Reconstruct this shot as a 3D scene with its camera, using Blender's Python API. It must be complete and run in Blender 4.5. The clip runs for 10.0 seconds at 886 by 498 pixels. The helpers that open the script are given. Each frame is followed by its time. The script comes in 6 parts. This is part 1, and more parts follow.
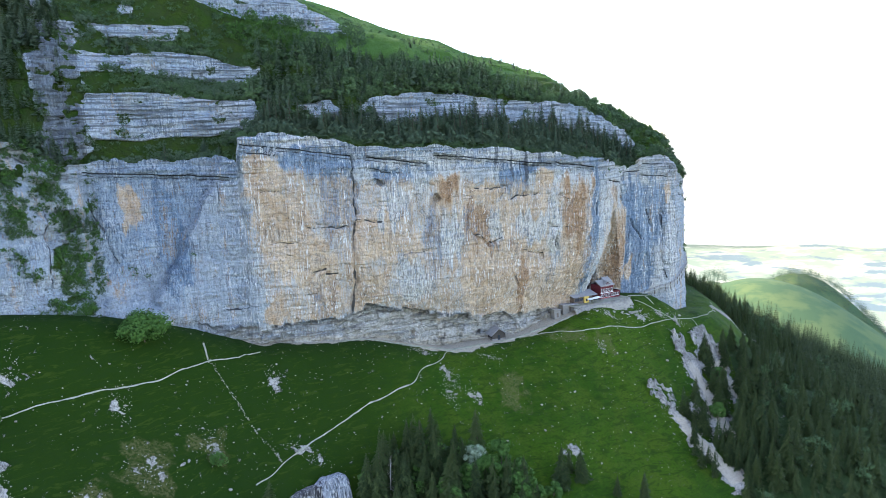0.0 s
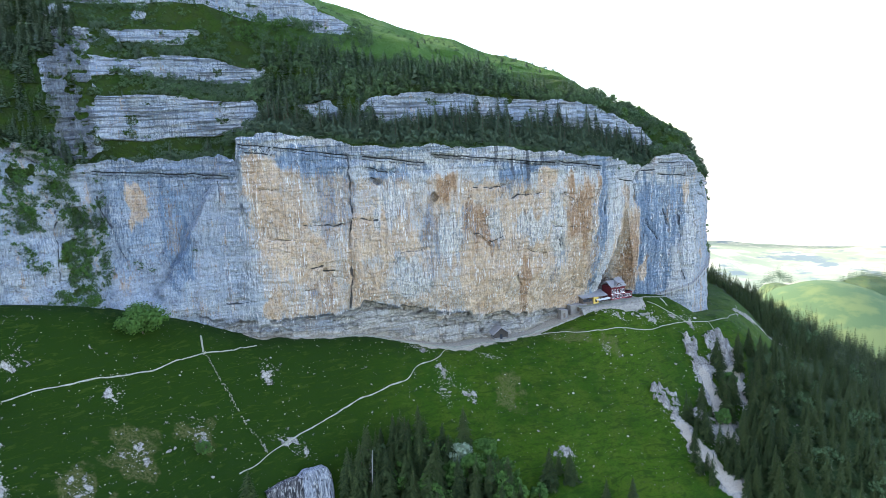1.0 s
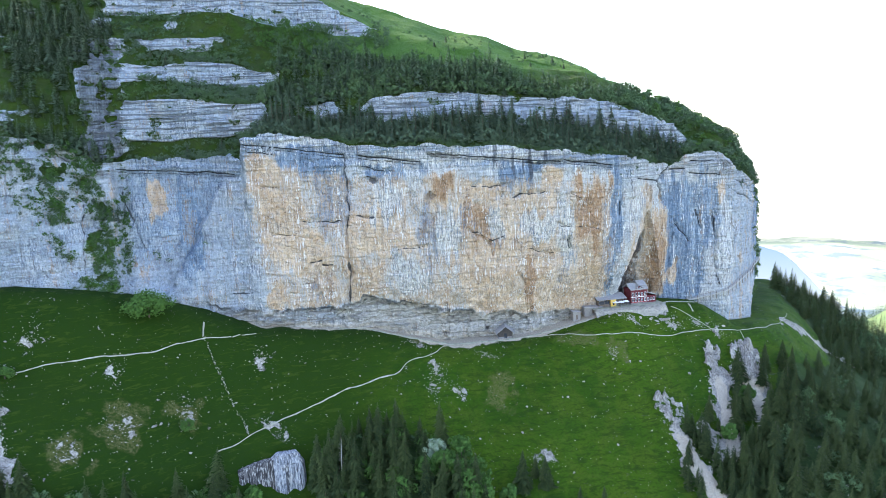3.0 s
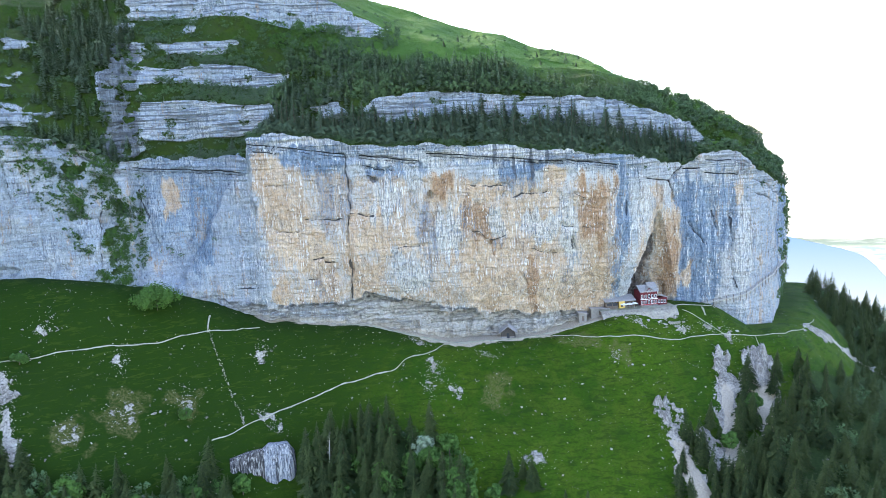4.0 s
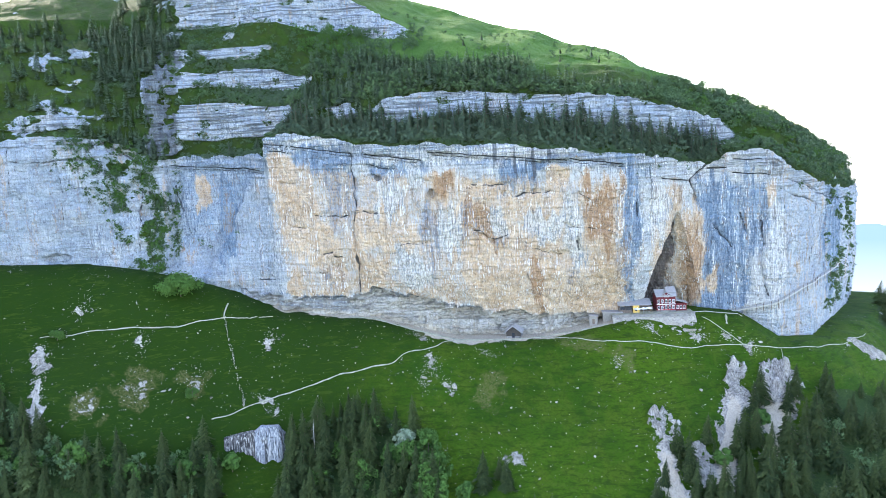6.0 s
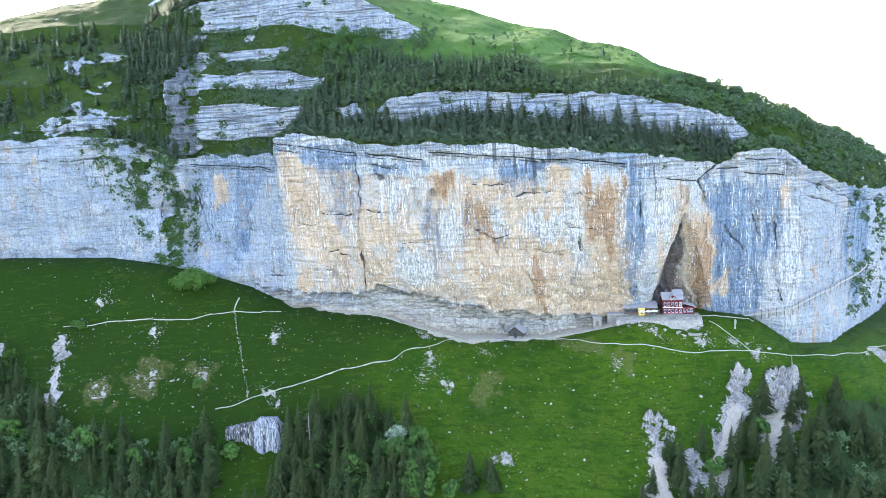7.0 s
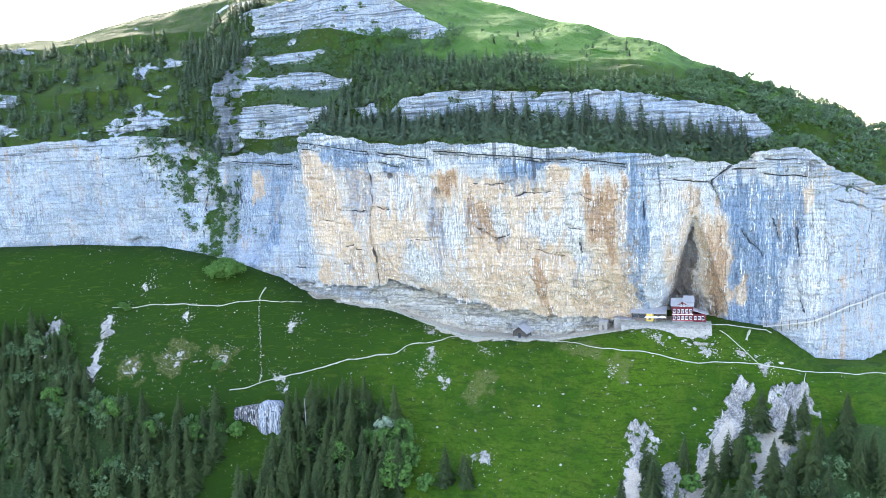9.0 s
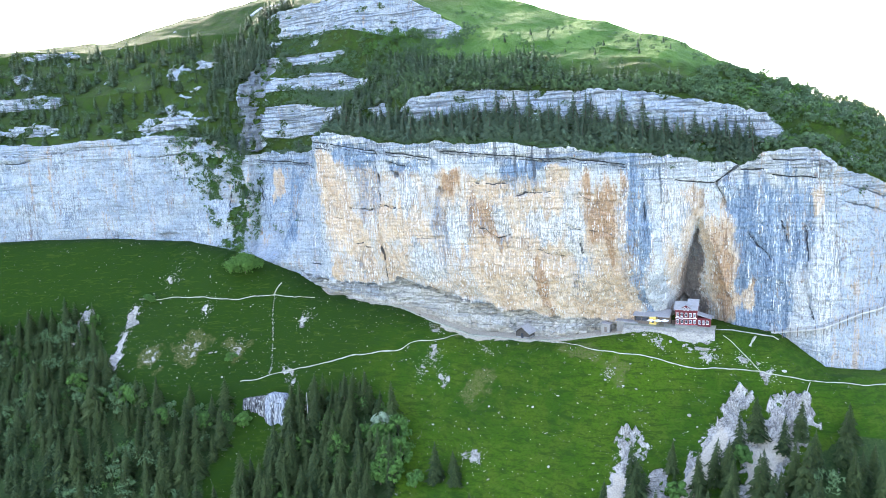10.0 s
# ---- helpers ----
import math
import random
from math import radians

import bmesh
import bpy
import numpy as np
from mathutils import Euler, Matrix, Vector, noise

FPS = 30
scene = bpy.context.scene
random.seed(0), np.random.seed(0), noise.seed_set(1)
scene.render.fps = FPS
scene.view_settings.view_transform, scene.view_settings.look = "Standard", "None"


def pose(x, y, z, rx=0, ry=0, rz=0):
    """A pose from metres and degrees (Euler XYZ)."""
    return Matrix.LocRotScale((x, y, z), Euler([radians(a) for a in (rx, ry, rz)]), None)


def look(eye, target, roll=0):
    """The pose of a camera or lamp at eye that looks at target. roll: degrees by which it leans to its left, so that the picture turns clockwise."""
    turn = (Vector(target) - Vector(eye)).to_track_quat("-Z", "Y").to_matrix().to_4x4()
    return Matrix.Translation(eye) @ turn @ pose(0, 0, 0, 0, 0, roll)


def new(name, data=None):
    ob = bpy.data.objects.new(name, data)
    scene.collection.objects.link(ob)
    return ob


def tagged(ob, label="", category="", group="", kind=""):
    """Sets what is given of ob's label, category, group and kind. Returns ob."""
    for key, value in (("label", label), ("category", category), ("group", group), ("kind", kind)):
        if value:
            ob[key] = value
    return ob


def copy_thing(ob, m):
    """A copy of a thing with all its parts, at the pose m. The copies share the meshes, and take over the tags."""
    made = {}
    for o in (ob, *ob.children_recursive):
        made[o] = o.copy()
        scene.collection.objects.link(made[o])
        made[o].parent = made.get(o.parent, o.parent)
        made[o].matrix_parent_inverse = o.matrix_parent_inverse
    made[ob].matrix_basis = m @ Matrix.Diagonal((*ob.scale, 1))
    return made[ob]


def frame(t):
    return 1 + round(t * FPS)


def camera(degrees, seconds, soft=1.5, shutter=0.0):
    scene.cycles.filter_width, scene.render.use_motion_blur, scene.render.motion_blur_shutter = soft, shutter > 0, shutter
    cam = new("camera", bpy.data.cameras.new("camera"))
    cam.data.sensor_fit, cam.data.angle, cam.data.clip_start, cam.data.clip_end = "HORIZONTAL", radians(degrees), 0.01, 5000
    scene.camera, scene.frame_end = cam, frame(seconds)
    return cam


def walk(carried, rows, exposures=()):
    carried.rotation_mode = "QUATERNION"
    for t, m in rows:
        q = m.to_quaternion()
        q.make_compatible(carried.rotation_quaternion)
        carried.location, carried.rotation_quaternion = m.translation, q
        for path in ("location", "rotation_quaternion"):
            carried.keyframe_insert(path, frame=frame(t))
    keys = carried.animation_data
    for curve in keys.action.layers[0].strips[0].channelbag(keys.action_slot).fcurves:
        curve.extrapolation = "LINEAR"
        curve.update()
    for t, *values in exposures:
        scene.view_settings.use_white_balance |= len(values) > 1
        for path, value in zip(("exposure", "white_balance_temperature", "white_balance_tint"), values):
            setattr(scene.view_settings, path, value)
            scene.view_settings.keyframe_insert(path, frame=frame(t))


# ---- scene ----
cam = camera(63.8, 10.0, soft=0.8)
METRES, EYE, TILT, LEAN, TURN = 250.0, 55.0, -7.7, 2.9, 0.0
ROWS = [
    (0.0, 0.0, 0.0, 0.0, -0.0, 0.0, 0.0),
    (0.5, 0.0498, -0.0024, 0.0019, 2.65, -0.17, -0.32),
    (1.0, 0.0992, -0.0023, 0.004, 5.26, -0.33, -0.66),
    (1.5, 0.1491, 0.0001, 0.0069, 7.89, -0.52, -0.99),
    (2.0, 0.1981, 0.0045, 0.0094, 10.52, -0.7, -1.29),
    (2.5, 0.2477, 0.0115, 0.0129, 13.18, -0.93, -1.58),
    (4.0, 0.3961, 0.0475, 0.0243, 21.37, -1.66, -2.51),
    (4.5, 0.4431, 0.0634, 0.0285, 24.04, -1.94, -2.77),
    (5.0, 0.4891, 0.0812, 0.0324, 26.71, -2.2, -3.03),
    (5.5, 0.5343, 0.1014, 0.0367, 29.39, -2.45, -3.27),
    (7.0, 0.6636, 0.1738, 0.0526, 37.41, -3.37, -3.96),
    (7.5, 0.7045, 0.2019, 0.0582, 40.09, -3.7, -4.18),
    (8.0, 0.7438, 0.2316, 0.0632, 42.76, -3.99, -4.36),
    (8.5, 0.7821, 0.2638, 0.0689, 45.47, -4.32, -4.55),
    (9.0, 0.8185, 0.297, 0.0752, 48.17, -4.7, -4.71),
    (9.5, 0.8535, 0.333, 0.0824, 50.95, -5.12, -4.84),
    (10.0, 0.8866, 0.3696, 0.0883, 53.67, -5.47, -5.0),
]
walk(cam, [(t, pose(0, 0, EYE, TILT, LEAN, TURN) @ pose(METRES * x, METRES * y, METRES * z, 90 + pitch, roll, yaw)) for t, x, y, z, yaw, pitch, roll in ROWS],
     exposures=[(0.0, 2.68, 6700, 16), (2.5, 2.90, 6700, 16), (4.5, 3.08, 6700, 16), (7.0, 3.38, 6800, 17), (10.0, 3.52, 6800, 17)])

# ---- light: a low sun behind the mountain, bright hazy sky ----
SUN_WAY = Vector((-0.82, 0.30, 0.47)).normalized()
world = bpy.data.worlds.new("world")
scene.world = world
world.use_nodes = True
wn = world.node_tree
sky = wn.nodes.new("ShaderNodeTexSky")
sky.sky_type, sky.sun_disc = "NISHITA", False
sky.sun_elevation, sky.sun_rotation = math.asin(SUN_WAY.z), math.atan2(SUN_WAY.x, SUN_WAY.y)
sky.air_density, sky.dust_density, sky.ozone_density, sky.altitude = 1.0, 4.0, 1.0, 1400
wn.links.new(sky.outputs[0], wn.nodes["Background"].inputs[0])
wn.nodes["Background"].inputs[1].default_value = 0.15
sun = new("sun", bpy.data.lights.new("sun", "SUN"))
sun.data.energy, sun.data.angle, sun.data.color = 1.4, radians(3), (1.0, 0.93, 0.82)
sun.matrix_world = look((0, 0, 300), Vector((0, 0, 300)) - SUN_WAY)



# ---- small tools ----
def lattice(ix, iy, iz, seed):
    h = (ix.astype(np.int64) * 374761393 + iy.astype(np.int64) * 668265263 + iz.astype(np.int64) * 2147483647 + seed * 974711) & 0xFFFFFFFF
    h = ((h ^ (h >> 13)) * 1274126177) & 0xFFFFFFFF
    h = ((h ^ (h >> 16)) * 2246822519) & 0xFFFFFFFF
    return ((h ^ (h >> 15)) & 0xFFFFFF) / float(0xFFFFFF)


def vnoise(x, y, z, seed=0):
    """Smooth value noise, -1 to 1, on arrays."""
    x, y, z = np.broadcast_arrays(np.asarray(x, float), np.asarray(y, float), np.asarray(z, float))
    fx, fy, fz = np.floor(x), np.floor(y), np.floor(z)
    u, v, w = x - fx, y - fy, z - fz
    u, v, w = u * u * (3 - 2 * u), v * v * (3 - 2 * v), w * w * (3 - 2 * w)
    out = 0.0
    for a in (0, 1):
        for b in (0, 1):
            for c in (0, 1):
                out = out + lattice(fx + a, fy + b, fz + c, seed) * (u if a else 1 - u) * (v if b else 1 - v) * (w if c else 1 - w)
    return out * 2 - 1


def fbm(x, y, z, octaves=4, seed=0, gain=0.5):
    total, amp, f = 0.0, 1.0, 1.0
    for k in range(octaves):
        total = total + amp * vnoise(x * f, y * f, z * f, seed + k * 17)
        amp, f = amp * gain, f * 2.03
    return total


def ramp(a, b, x):
    t = np.clip((np.asarray(x, float) - a) / (b - a), 0, 1)
    return t * t * (3 - 2 * t)


def grid_mesh(name, P, material=None, smooth=True, masks=()):
    """A sheet from an array of rows x columns x 3."""
    rows, cols = P.shape[:2]
    i = np.arange(rows * cols).reshape(rows, cols)
    quads = np.stack([i[:-1, :-1], i[:-1, 1:], i[1:, 1:], i[1:, :-1]], -1).reshape(-1, 4)
    return raw_mesh(name, P.reshape(-1, 3), quads, material, smooth, [(k, v.reshape(-1)) for k, v in masks])


def raw_mesh(name, verts, faces, material=None, smooth=False, masks=()):
    me = bpy.data.meshes.new(name)
    verts = np.ascontiguousarray(verts, dtype=np.float32)
    faces = np.ascontiguousarray(faces, dtype=np.int32)
    n, k = faces.shape
    me.vertices.add(len(verts))
    me.vertices.foreach_set("co", verts.ravel())
    me.loops.add(n * k)
    me.loops.foreach_set("vertex_index", faces.ravel())
    me.polygons.add(n)
    me.polygons.foreach_set("loop_start", np.arange(0, n * k, k, dtype=np.int32))
    me.update(calc_edges=True)
    me.polygons.foreach_set("use_smooth", np.full(n, smooth))
    for key, values in masks:
        me.attributes.new(key, "FLOAT", "POINT").data.foreach_set("value", np.ascontiguousarray(values, dtype=np.float32))
    if material:
        me.materials.append(material)
    return me


def part(name, bm, material, parent=None, label=""):
    """Links a bmesh, or a mesh, as one object under a thing or a part."""
    if isinstance(bm, bpy.types.Mesh):
        me = bm
    else:
        me = bpy.data.meshes.new(name)
        bm.to_mesh(me)
        bm.free()
        me.materials.append(material)
    ob = new(name, me)
    ob.parent = parent
    return tagged(ob, label)


def merge(meshes):
    """Joins (verts, faces) pairs with equal face sizes."""
    V, F, k = [], [], 0
    for v, f in meshes:
        V.append(v), F.append(f + k)
        k += len(v)
    return np.concatenate(V), np.concatenate(F)

# ---- materials ----
class Nodes:
    """Short hand for a procedural node material."""

    def __init__(self, name, roughness=0.9, specular=0.2):
        self.mat = bpy.data.materials.new(name)
        self.mat.use_nodes = True
        self.tree = self.mat.node_tree
        self.out = self.tree.nodes["Principled BSDF"]
        self.out.inputs["Roughness"].default_value = roughness
        self.out.inputs["Specular IOR Level"].default_value = specular
        self.coord = self.tree.nodes.new("ShaderNodeTexCoord").outputs["Object"]

    def link(self, value, socket):
        if isinstance(value, bpy.types.NodeSocket):
            self.tree.links.new(value, socket)
        elif isinstance(value, (tuple, list)) and socket.type == "RGBA":
            socket.default_value = (*value[:3], 1)
        else:
            socket.default_value = value

    def stretch(self, scale):
        n = self.tree.nodes.new("ShaderNodeMapping")
        self.link(self.coord, n.inputs["Vector"])
        n.inputs["Scale"].default_value = scale
        return n.outputs[0]

    def noise(self, scale, detail=4, rough=0.55, at=None, distort=0.0):
        n = self.tree.nodes.new("ShaderNodeTexNoise")
        self.link(at or self.coord, n.inputs["Vector"])
        for key, v in (("Scale", scale), ("Detail", detail), ("Roughness", rough), ("Distortion", distort)):
            n.inputs[key].default_value = v
        return n.outputs["Fac"]

    def cells(self, scale, at=None, feature="F1"):
        n = self.tree.nodes.new("ShaderNodeTexVoronoi")
        n.feature = feature
        self.link(at or self.coord, n.inputs["Vector"])
        n.inputs["Scale"].default_value = scale
        return n.outputs["Distance"]

    def tone(self, scale, at):
        """One value for each cell."""
        n = self.tree.nodes.new("ShaderNodeTexVoronoi")
        self.link(at, n.inputs["Vector"])
        n.inputs["Scale"].default_value = scale
        return n.outputs["Color"]

    def bent(self, at):
        """Coordinates shifted by noise, so that no line runs straight."""
        n = self.tree.nodes.new("ShaderNodeTexNoise")
        n.inputs["Scale"].default_value, n.inputs["Detail"].default_value = 0.35, 3
        self.link(self.coord, n.inputs["Vector"])
        add, scale = self.tree.nodes.new("ShaderNodeVectorMath"), self.tree.nodes.new("ShaderNodeVectorMath")
        scale.operation, scale.inputs["Scale"].default_value = "SCALE", 5.0
        self.link(n.outputs["Color"], scale.inputs[0])
        self.link(at, add.inputs[0])
        self.link(scale.outputs[0], add.inputs[1])
        return add.outputs[0]

    def mask(self, key):
        n = self.tree.nodes.new("ShaderNodeAttribute")
        n.attribute_name = key
        return n.outputs["Fac"]

    def chance(self):
        return self.tree.nodes.new("ShaderNodeObjectInfo").outputs["Random"]

    def island(self):
        return self.tree.nodes.new("ShaderNodeNewGeometry").outputs["Random Per Island"]

    def math(self, op, a, b=0.0):
        n = self.tree.nodes.new("ShaderNodeMath")
        n.operation, n.use_clamp = op, op not in ("SUBTRACT", "ADD", "ABSOLUTE")
        self.link(a, n.inputs[0])
        self.link(b, n.inputs[1])
        return n.outputs[0]

    def band(self, value, a, b, c=0.0, d=1.0):
        n = self.tree.nodes.new("ShaderNodeMapRange")
        n.interpolation_type = "SMOOTHSTEP"
        self.link(value, n.inputs["Value"])
        for key, v in (("From Min", a), ("From Max", b), ("To Min", c), ("To Max", d)):
            n.inputs[key].default_value = v
        return n.outputs[0]

    def mix(self, fac, a, b, blend="MIX"):
        n = self.tree.nodes.new("ShaderNodeMix")
        n.data_type, n.blend_type = "RGBA", blend
        self.link(fac, n.inputs["Factor"])
        self.link(a, n.inputs[6])
        self.link(b, n.inputs[7])
        return n.outputs[2]

    def done(self, colour, height=None, strength=0.5, distance=0.3, normal_from=None):
        self.link(colour, self.out.inputs["Base Color"])
        if height is not None:
            n = self.tree.nodes.new("ShaderNodeBump")
            n.inputs["Strength"].default_value, n.inputs["Distance"].default_value = strength, distance
            self.link(height, n.inputs["Height"])
            self.link(n.outputs[0], self.out.inputs["Normal"])
        return self.mat


def grass_colour(m):
    big, mid, fine = m.noise(0.018, 3), m.noise(0.12, 4, 0.6), m.noise(1.3, 4, 0.7)
    c = m.mix(m.band(big, 0.35, 0.65), (0.0175, 0.051, 0.0028), (0.038, 0.078, 0.0034))
    c = m.mix(m.band(mid, 0.45, 0.60, 0, 0.5), c, (0.050, 0.077, 0.006))
    c = m.mix(m.band(fine, 0.48, 0.60, 0, 0.40), c, (0.014, 0.030, 0.004))
    return c, fine


def rock_grain(m):
    """Patterns of weathered limestone: water streaks, pits, joints, flakes."""
    fall, long_fall, bed = m.stretch((1.0, 1.0, 0.09)), m.stretch((1.0, 1.0, 0.03)), m.stretch((0.16, 0.16, 1.0))
    return {"wide": m.noise(0.30, 4, 0.6, long_fall), "streak": m.noise(0.75, 4, 0.65, fall), "thread": m.noise(2.1, 3, 0.65, fall), "bed": m.noise(0.9, 4, 0.7, bed),
            "blot": m.noise(0.10, 4, 0.6), "pit": m.noise(0.65, 5, 0.72), "fine": m.noise(2.4, 3, 0.7), "crumb": m.noise(0.28, 5, 0.75, None, 0.6), "gate": m.noise(0.07, 2),
            "flake": m.noise(0.9, 5, 0.75, m.stretch((1.0, 1.0, 0.55)), 1.8), "scar": m.noise(0.85, 4, 0.7, m.stretch((0.6, 0.6, 1.2)), 2.2),
            "joint": m.cells(0.13, m.bent(m.stretch((1.0, 1.0, 1.5))), "DISTANCE_TO_EDGE"), "facet": m.tone(0.28, m.bent(m.stretch((1.0, 1.0, 1.5))))}


def weather(m, g, c, depth=1.0, bed=1.0, run=1.0, lime=None):
    """Grain laid over any rock colour: facets, darker pits and beds, flakes and, where water runs, threads and drips."""
    c = m.mix(1.0, c, m.mix(g["facet"], (0.90, 0.90, 0.91), (1.0, 1.0, 1.0)), "MULTIPLY")
    for key, lo, hi, dim, k in (("wide", 0.50, 0.62, 0.92, None), ("pit", 0.53, 0.62, 0.84, None), ("fine", 0.55, 0.61, 0.74, None), ("crumb", 0.53, 0.62, 0.84, None),
                                ("flake", 0.58, 0.63, 0.55, None), ("scar", 0.63, 0.66, 0.42, None), ("streak", 0.52, 0.60, 0.72, run), ("thread", 0.53, 0.58, 0.60, run)):
        v = 1 - (1 - dim) * depth
        fac = m.band(g[key], lo, hi)
        fac = fac if k is None else m.math("MULTIPLY", fac, k)
        c = m.mix(fac, c, m.mix(1.0, c, (v, v, v * 1.02), "MULTIPLY"))
    c = m.mix(m.band(g["flake"], 0.42, 0.36, 0, 0.6), c, m.mix(0.5, c, (0.70, 0.69, 0.66)))
    c = m.mix(m.math("MULTIPLY", m.band(g["bed"], 0.58, 0.62), bed), c, m.mix(1.0, c, (0.45, 0.45, 0.47), "MULTIPLY"))
    c = m.mix(m.math("MULTIPLY", m.band(g["thread"], 0.46, 0.39, 0, 0.8), run if lime is None else lime), c, m.mix(0.5, c, (0.73, 0.70, 0.63)))
    crack = m.math("MULTIPLY", m.math("MULTIPLY", m.band(g["joint"], 0.030, 0.008), m.band(g["crumb"], 0.48, 0.56)), m.band(g["gate"], 0.54, 0.62))
    return m.mix(m.math("MULTIPLY", crack, 0.35), c, (0.05, 0.05, 0.055))


def rock_height(m, g):
    h = m.math("ADD", m.math("MULTIPLY", g["pit"], 0.8), m.math("MULTIPLY", g["thread"], 0.4))
    h = m.math("SUBTRACT", m.math("SUBTRACT", h, m.math("MULTIPLY", g["flake"], 0.5)), m.math("MULTIPLY", g["scar"], 0.5))
    return m.math("SUBTRACT", m.math("ADD", h, m.math("MULTIPLY", g["bed"], -0.4)), m.math("MULTIPLY", m.band(g["joint"], 0.06, 0.0), 0.3))


def mountain_material():
    m = Nodes("limestone_and_turf", 0.93, 0.15)
    g = rock_grain(m)
    ochre, rust_shade, blue, dark, white, green, dry = [m.mask(k) for k in ("ochre", "rust_shade", "blue", "dark", "white", "grass", "dust")]

    def ragged(mask, a, b, top, *keys):
        v = mask
        for key, k in keys:
            v = m.math("ADD", v, m.math("MULTIPLY", m.math("SUBTRACT", g[key], 0.5), k))
        return m.band(v, a, b, 0, top)

    c = m.mix(m.band(g["blot"], 0.40, 0.60), (0.42, 0.435, 0.435), (0.56, 0.545, 0.505))
    c = m.mix(m.math("MULTIPLY", m.mask("cool"), m.band(g["blot"], 0.36, 0.60, 1.0, 0.65)), c, (0.325, 0.375, 0.42))
    bluish = m.mix(m.band(g["wide"], 0.44, 0.58), (0.14, 0.215, 0.305), (0.25, 0.335, 0.41))
    c = m.mix(ragged(blue, 0.30, 0.62, 0.9, ("wide", 1.8), ("thread", 1.2)), c, bluish)
    yellow = m.mix(m.band(g["blot"], 0.42, 0.58), (0.70, 0.50, 0.32), (0.58, 0.385, 0.225))
    yellow = m.mix(m.band(g["pit"], 0.45, 0.58, 0, 0.5), yellow, (0.64, 0.53, 0.42))
    c = m.mix(ragged(ochre, 0.28, 0.66, 0.94, ("wide", 1.8), ("blot", 0.9), ("pit", 0.9), ("thread", 2.0), ("flake", 0.8)), c, yellow)
    c = m.mix(ragged(rust_shade, 0.32, 0.80, 0.80, ("streak", 1.8), ("wide", 1.4), ("pit", 1.0), ("flake", 0.8)), c, (0.40, 0.225, 0.115))
    c = m.mix(ragged(white, 0.50, 0.80, 0.75, ("thread", 2.8), ("wide", 1.4)), c, (0.67, 0.64, 0.57))
    lines = m.math("ADD", m.math("MULTIPLY", m.mask("bedded"), 0.8), 0.04)
    runs = m.band(m.math("ADD", m.math("ADD", m.math("MULTIPLY", blue, 0.5), m.math("MULTIPLY", white, 0.7)), m.math("MULTIPLY", m.math("SUBTRACT", g["gate"], 0.5), 2.6)), 0.05, 0.75, 0.30, 1.0)
    c = weather(m, g, c, 1.0, lines, runs, m.math("MULTIPLY", runs, m.band(blue, 0.3, 0.9, 1.0, 0.45)))
    drip, drip2 = m.noise(1.9, 2, 0.6, m.stretch((1.0, 1.0, 0.085))), m.noise(2.6, 2, 0.6, m.stretch((0.9, 1.1, 0.055)))
    wet = m.band(m.math("ADD", m.math("ADD", m.math("MULTIPLY", blue, 0.32), white), m.math("MULTIPLY", m.math("SUBTRACT", g["gate"], 0.5), 1.6)), 0.05, 0.70, 0.0, 1.0)
    c = m.mix(m.math("MULTIPLY", m.band(drip, 0.57, 0.61), m.math("MULTIPLY", m.band(m.math("ADD", g["wide"], m.math("MULTIPLY", g["crumb"], 0.7)), 0.80, 0.95, 0.12, 1.0), m.math("MULTIPLY", m.mask("wall"), 0.8))), c, (0.76, 0.745, 0.70))
    c = m.mix(m.math("MULTIPLY", m.band(drip2, 0.56, 0.61), m.math("MULTIPLY", wet, 0.65)), c, (0.16, 0.215, 0.28))
    layer = m.noise(1.3, 3, 0.6, m.stretch((0.035, 0.035, 1.0)))
    c = m.mix(m.math("MULTIPLY", m.band(layer, 0.53, 0.58), m.math("MULTIPLY", m.mask("bedded"), 0.75)), c, (0.10, 0.11, 0.12))
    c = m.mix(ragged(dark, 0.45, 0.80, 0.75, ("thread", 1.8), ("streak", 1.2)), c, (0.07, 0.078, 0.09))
    # clefts and bedding seams near black, the shade inside them put into the colour
    gap = m.math("ADD", m.mask("cleft"), m.math("MULTIPLY", m.math("SUBTRACT", g["fine"], 0.5), 0.5))
    c = m.mix(m.band(gap, 0.16, 0.0, 0, 0.9), c, (0.03, 0.033, 0.038))
    bed_at = m.mask("seam")
    upper, lower = m.math("ABSOLUTE", bed_at), m.math("ABSOLUTE", m.math("ADD", bed_at, 1.05))
    c = m.mix(m.band(upper, 0.26, 0.14, 0, 0.95), c, (0.03, 0.033, 0.038))
    c = m.mix(m.math("MULTIPLY", m.band(lower, 0.20, 0.08, 0, 0.85), m.band(g["crumb"], 0.44, 0.50)), c, (0.04, 0.043, 0.05))
    c = m.mix(dry, c, m.mix(m.band(g["pit"], 0.45, 0.58), (0.50, 0.44, 0.35), (0.33, 0.29, 0.23)))
    turf, tfine = grass_colour(m)
    turf = m.mix(m.band(g["crumb"], 0.40, 0.60, 0.2, 0.8), turf, (0.030, 0.046, 0.014))
    # summit meadow lighter: paler turf of its own, plus sunlight put into the colour
    turf = m.mix(m.mask("alp"), turf, m.mix(m.band(m.noise(0.06, 4, 0.65), 0.42, 0.58), (0.042, 0.100, 0.014), (0.070, 0.135, 0.024)))
    c = m.mix(ragged(green, 0.42, 0.60, 1.0, ("pit", 1.6), ("fine", 0.8)), c, turf)
    return m.done(c, rock_height(m, g), 1.0, 0.8)


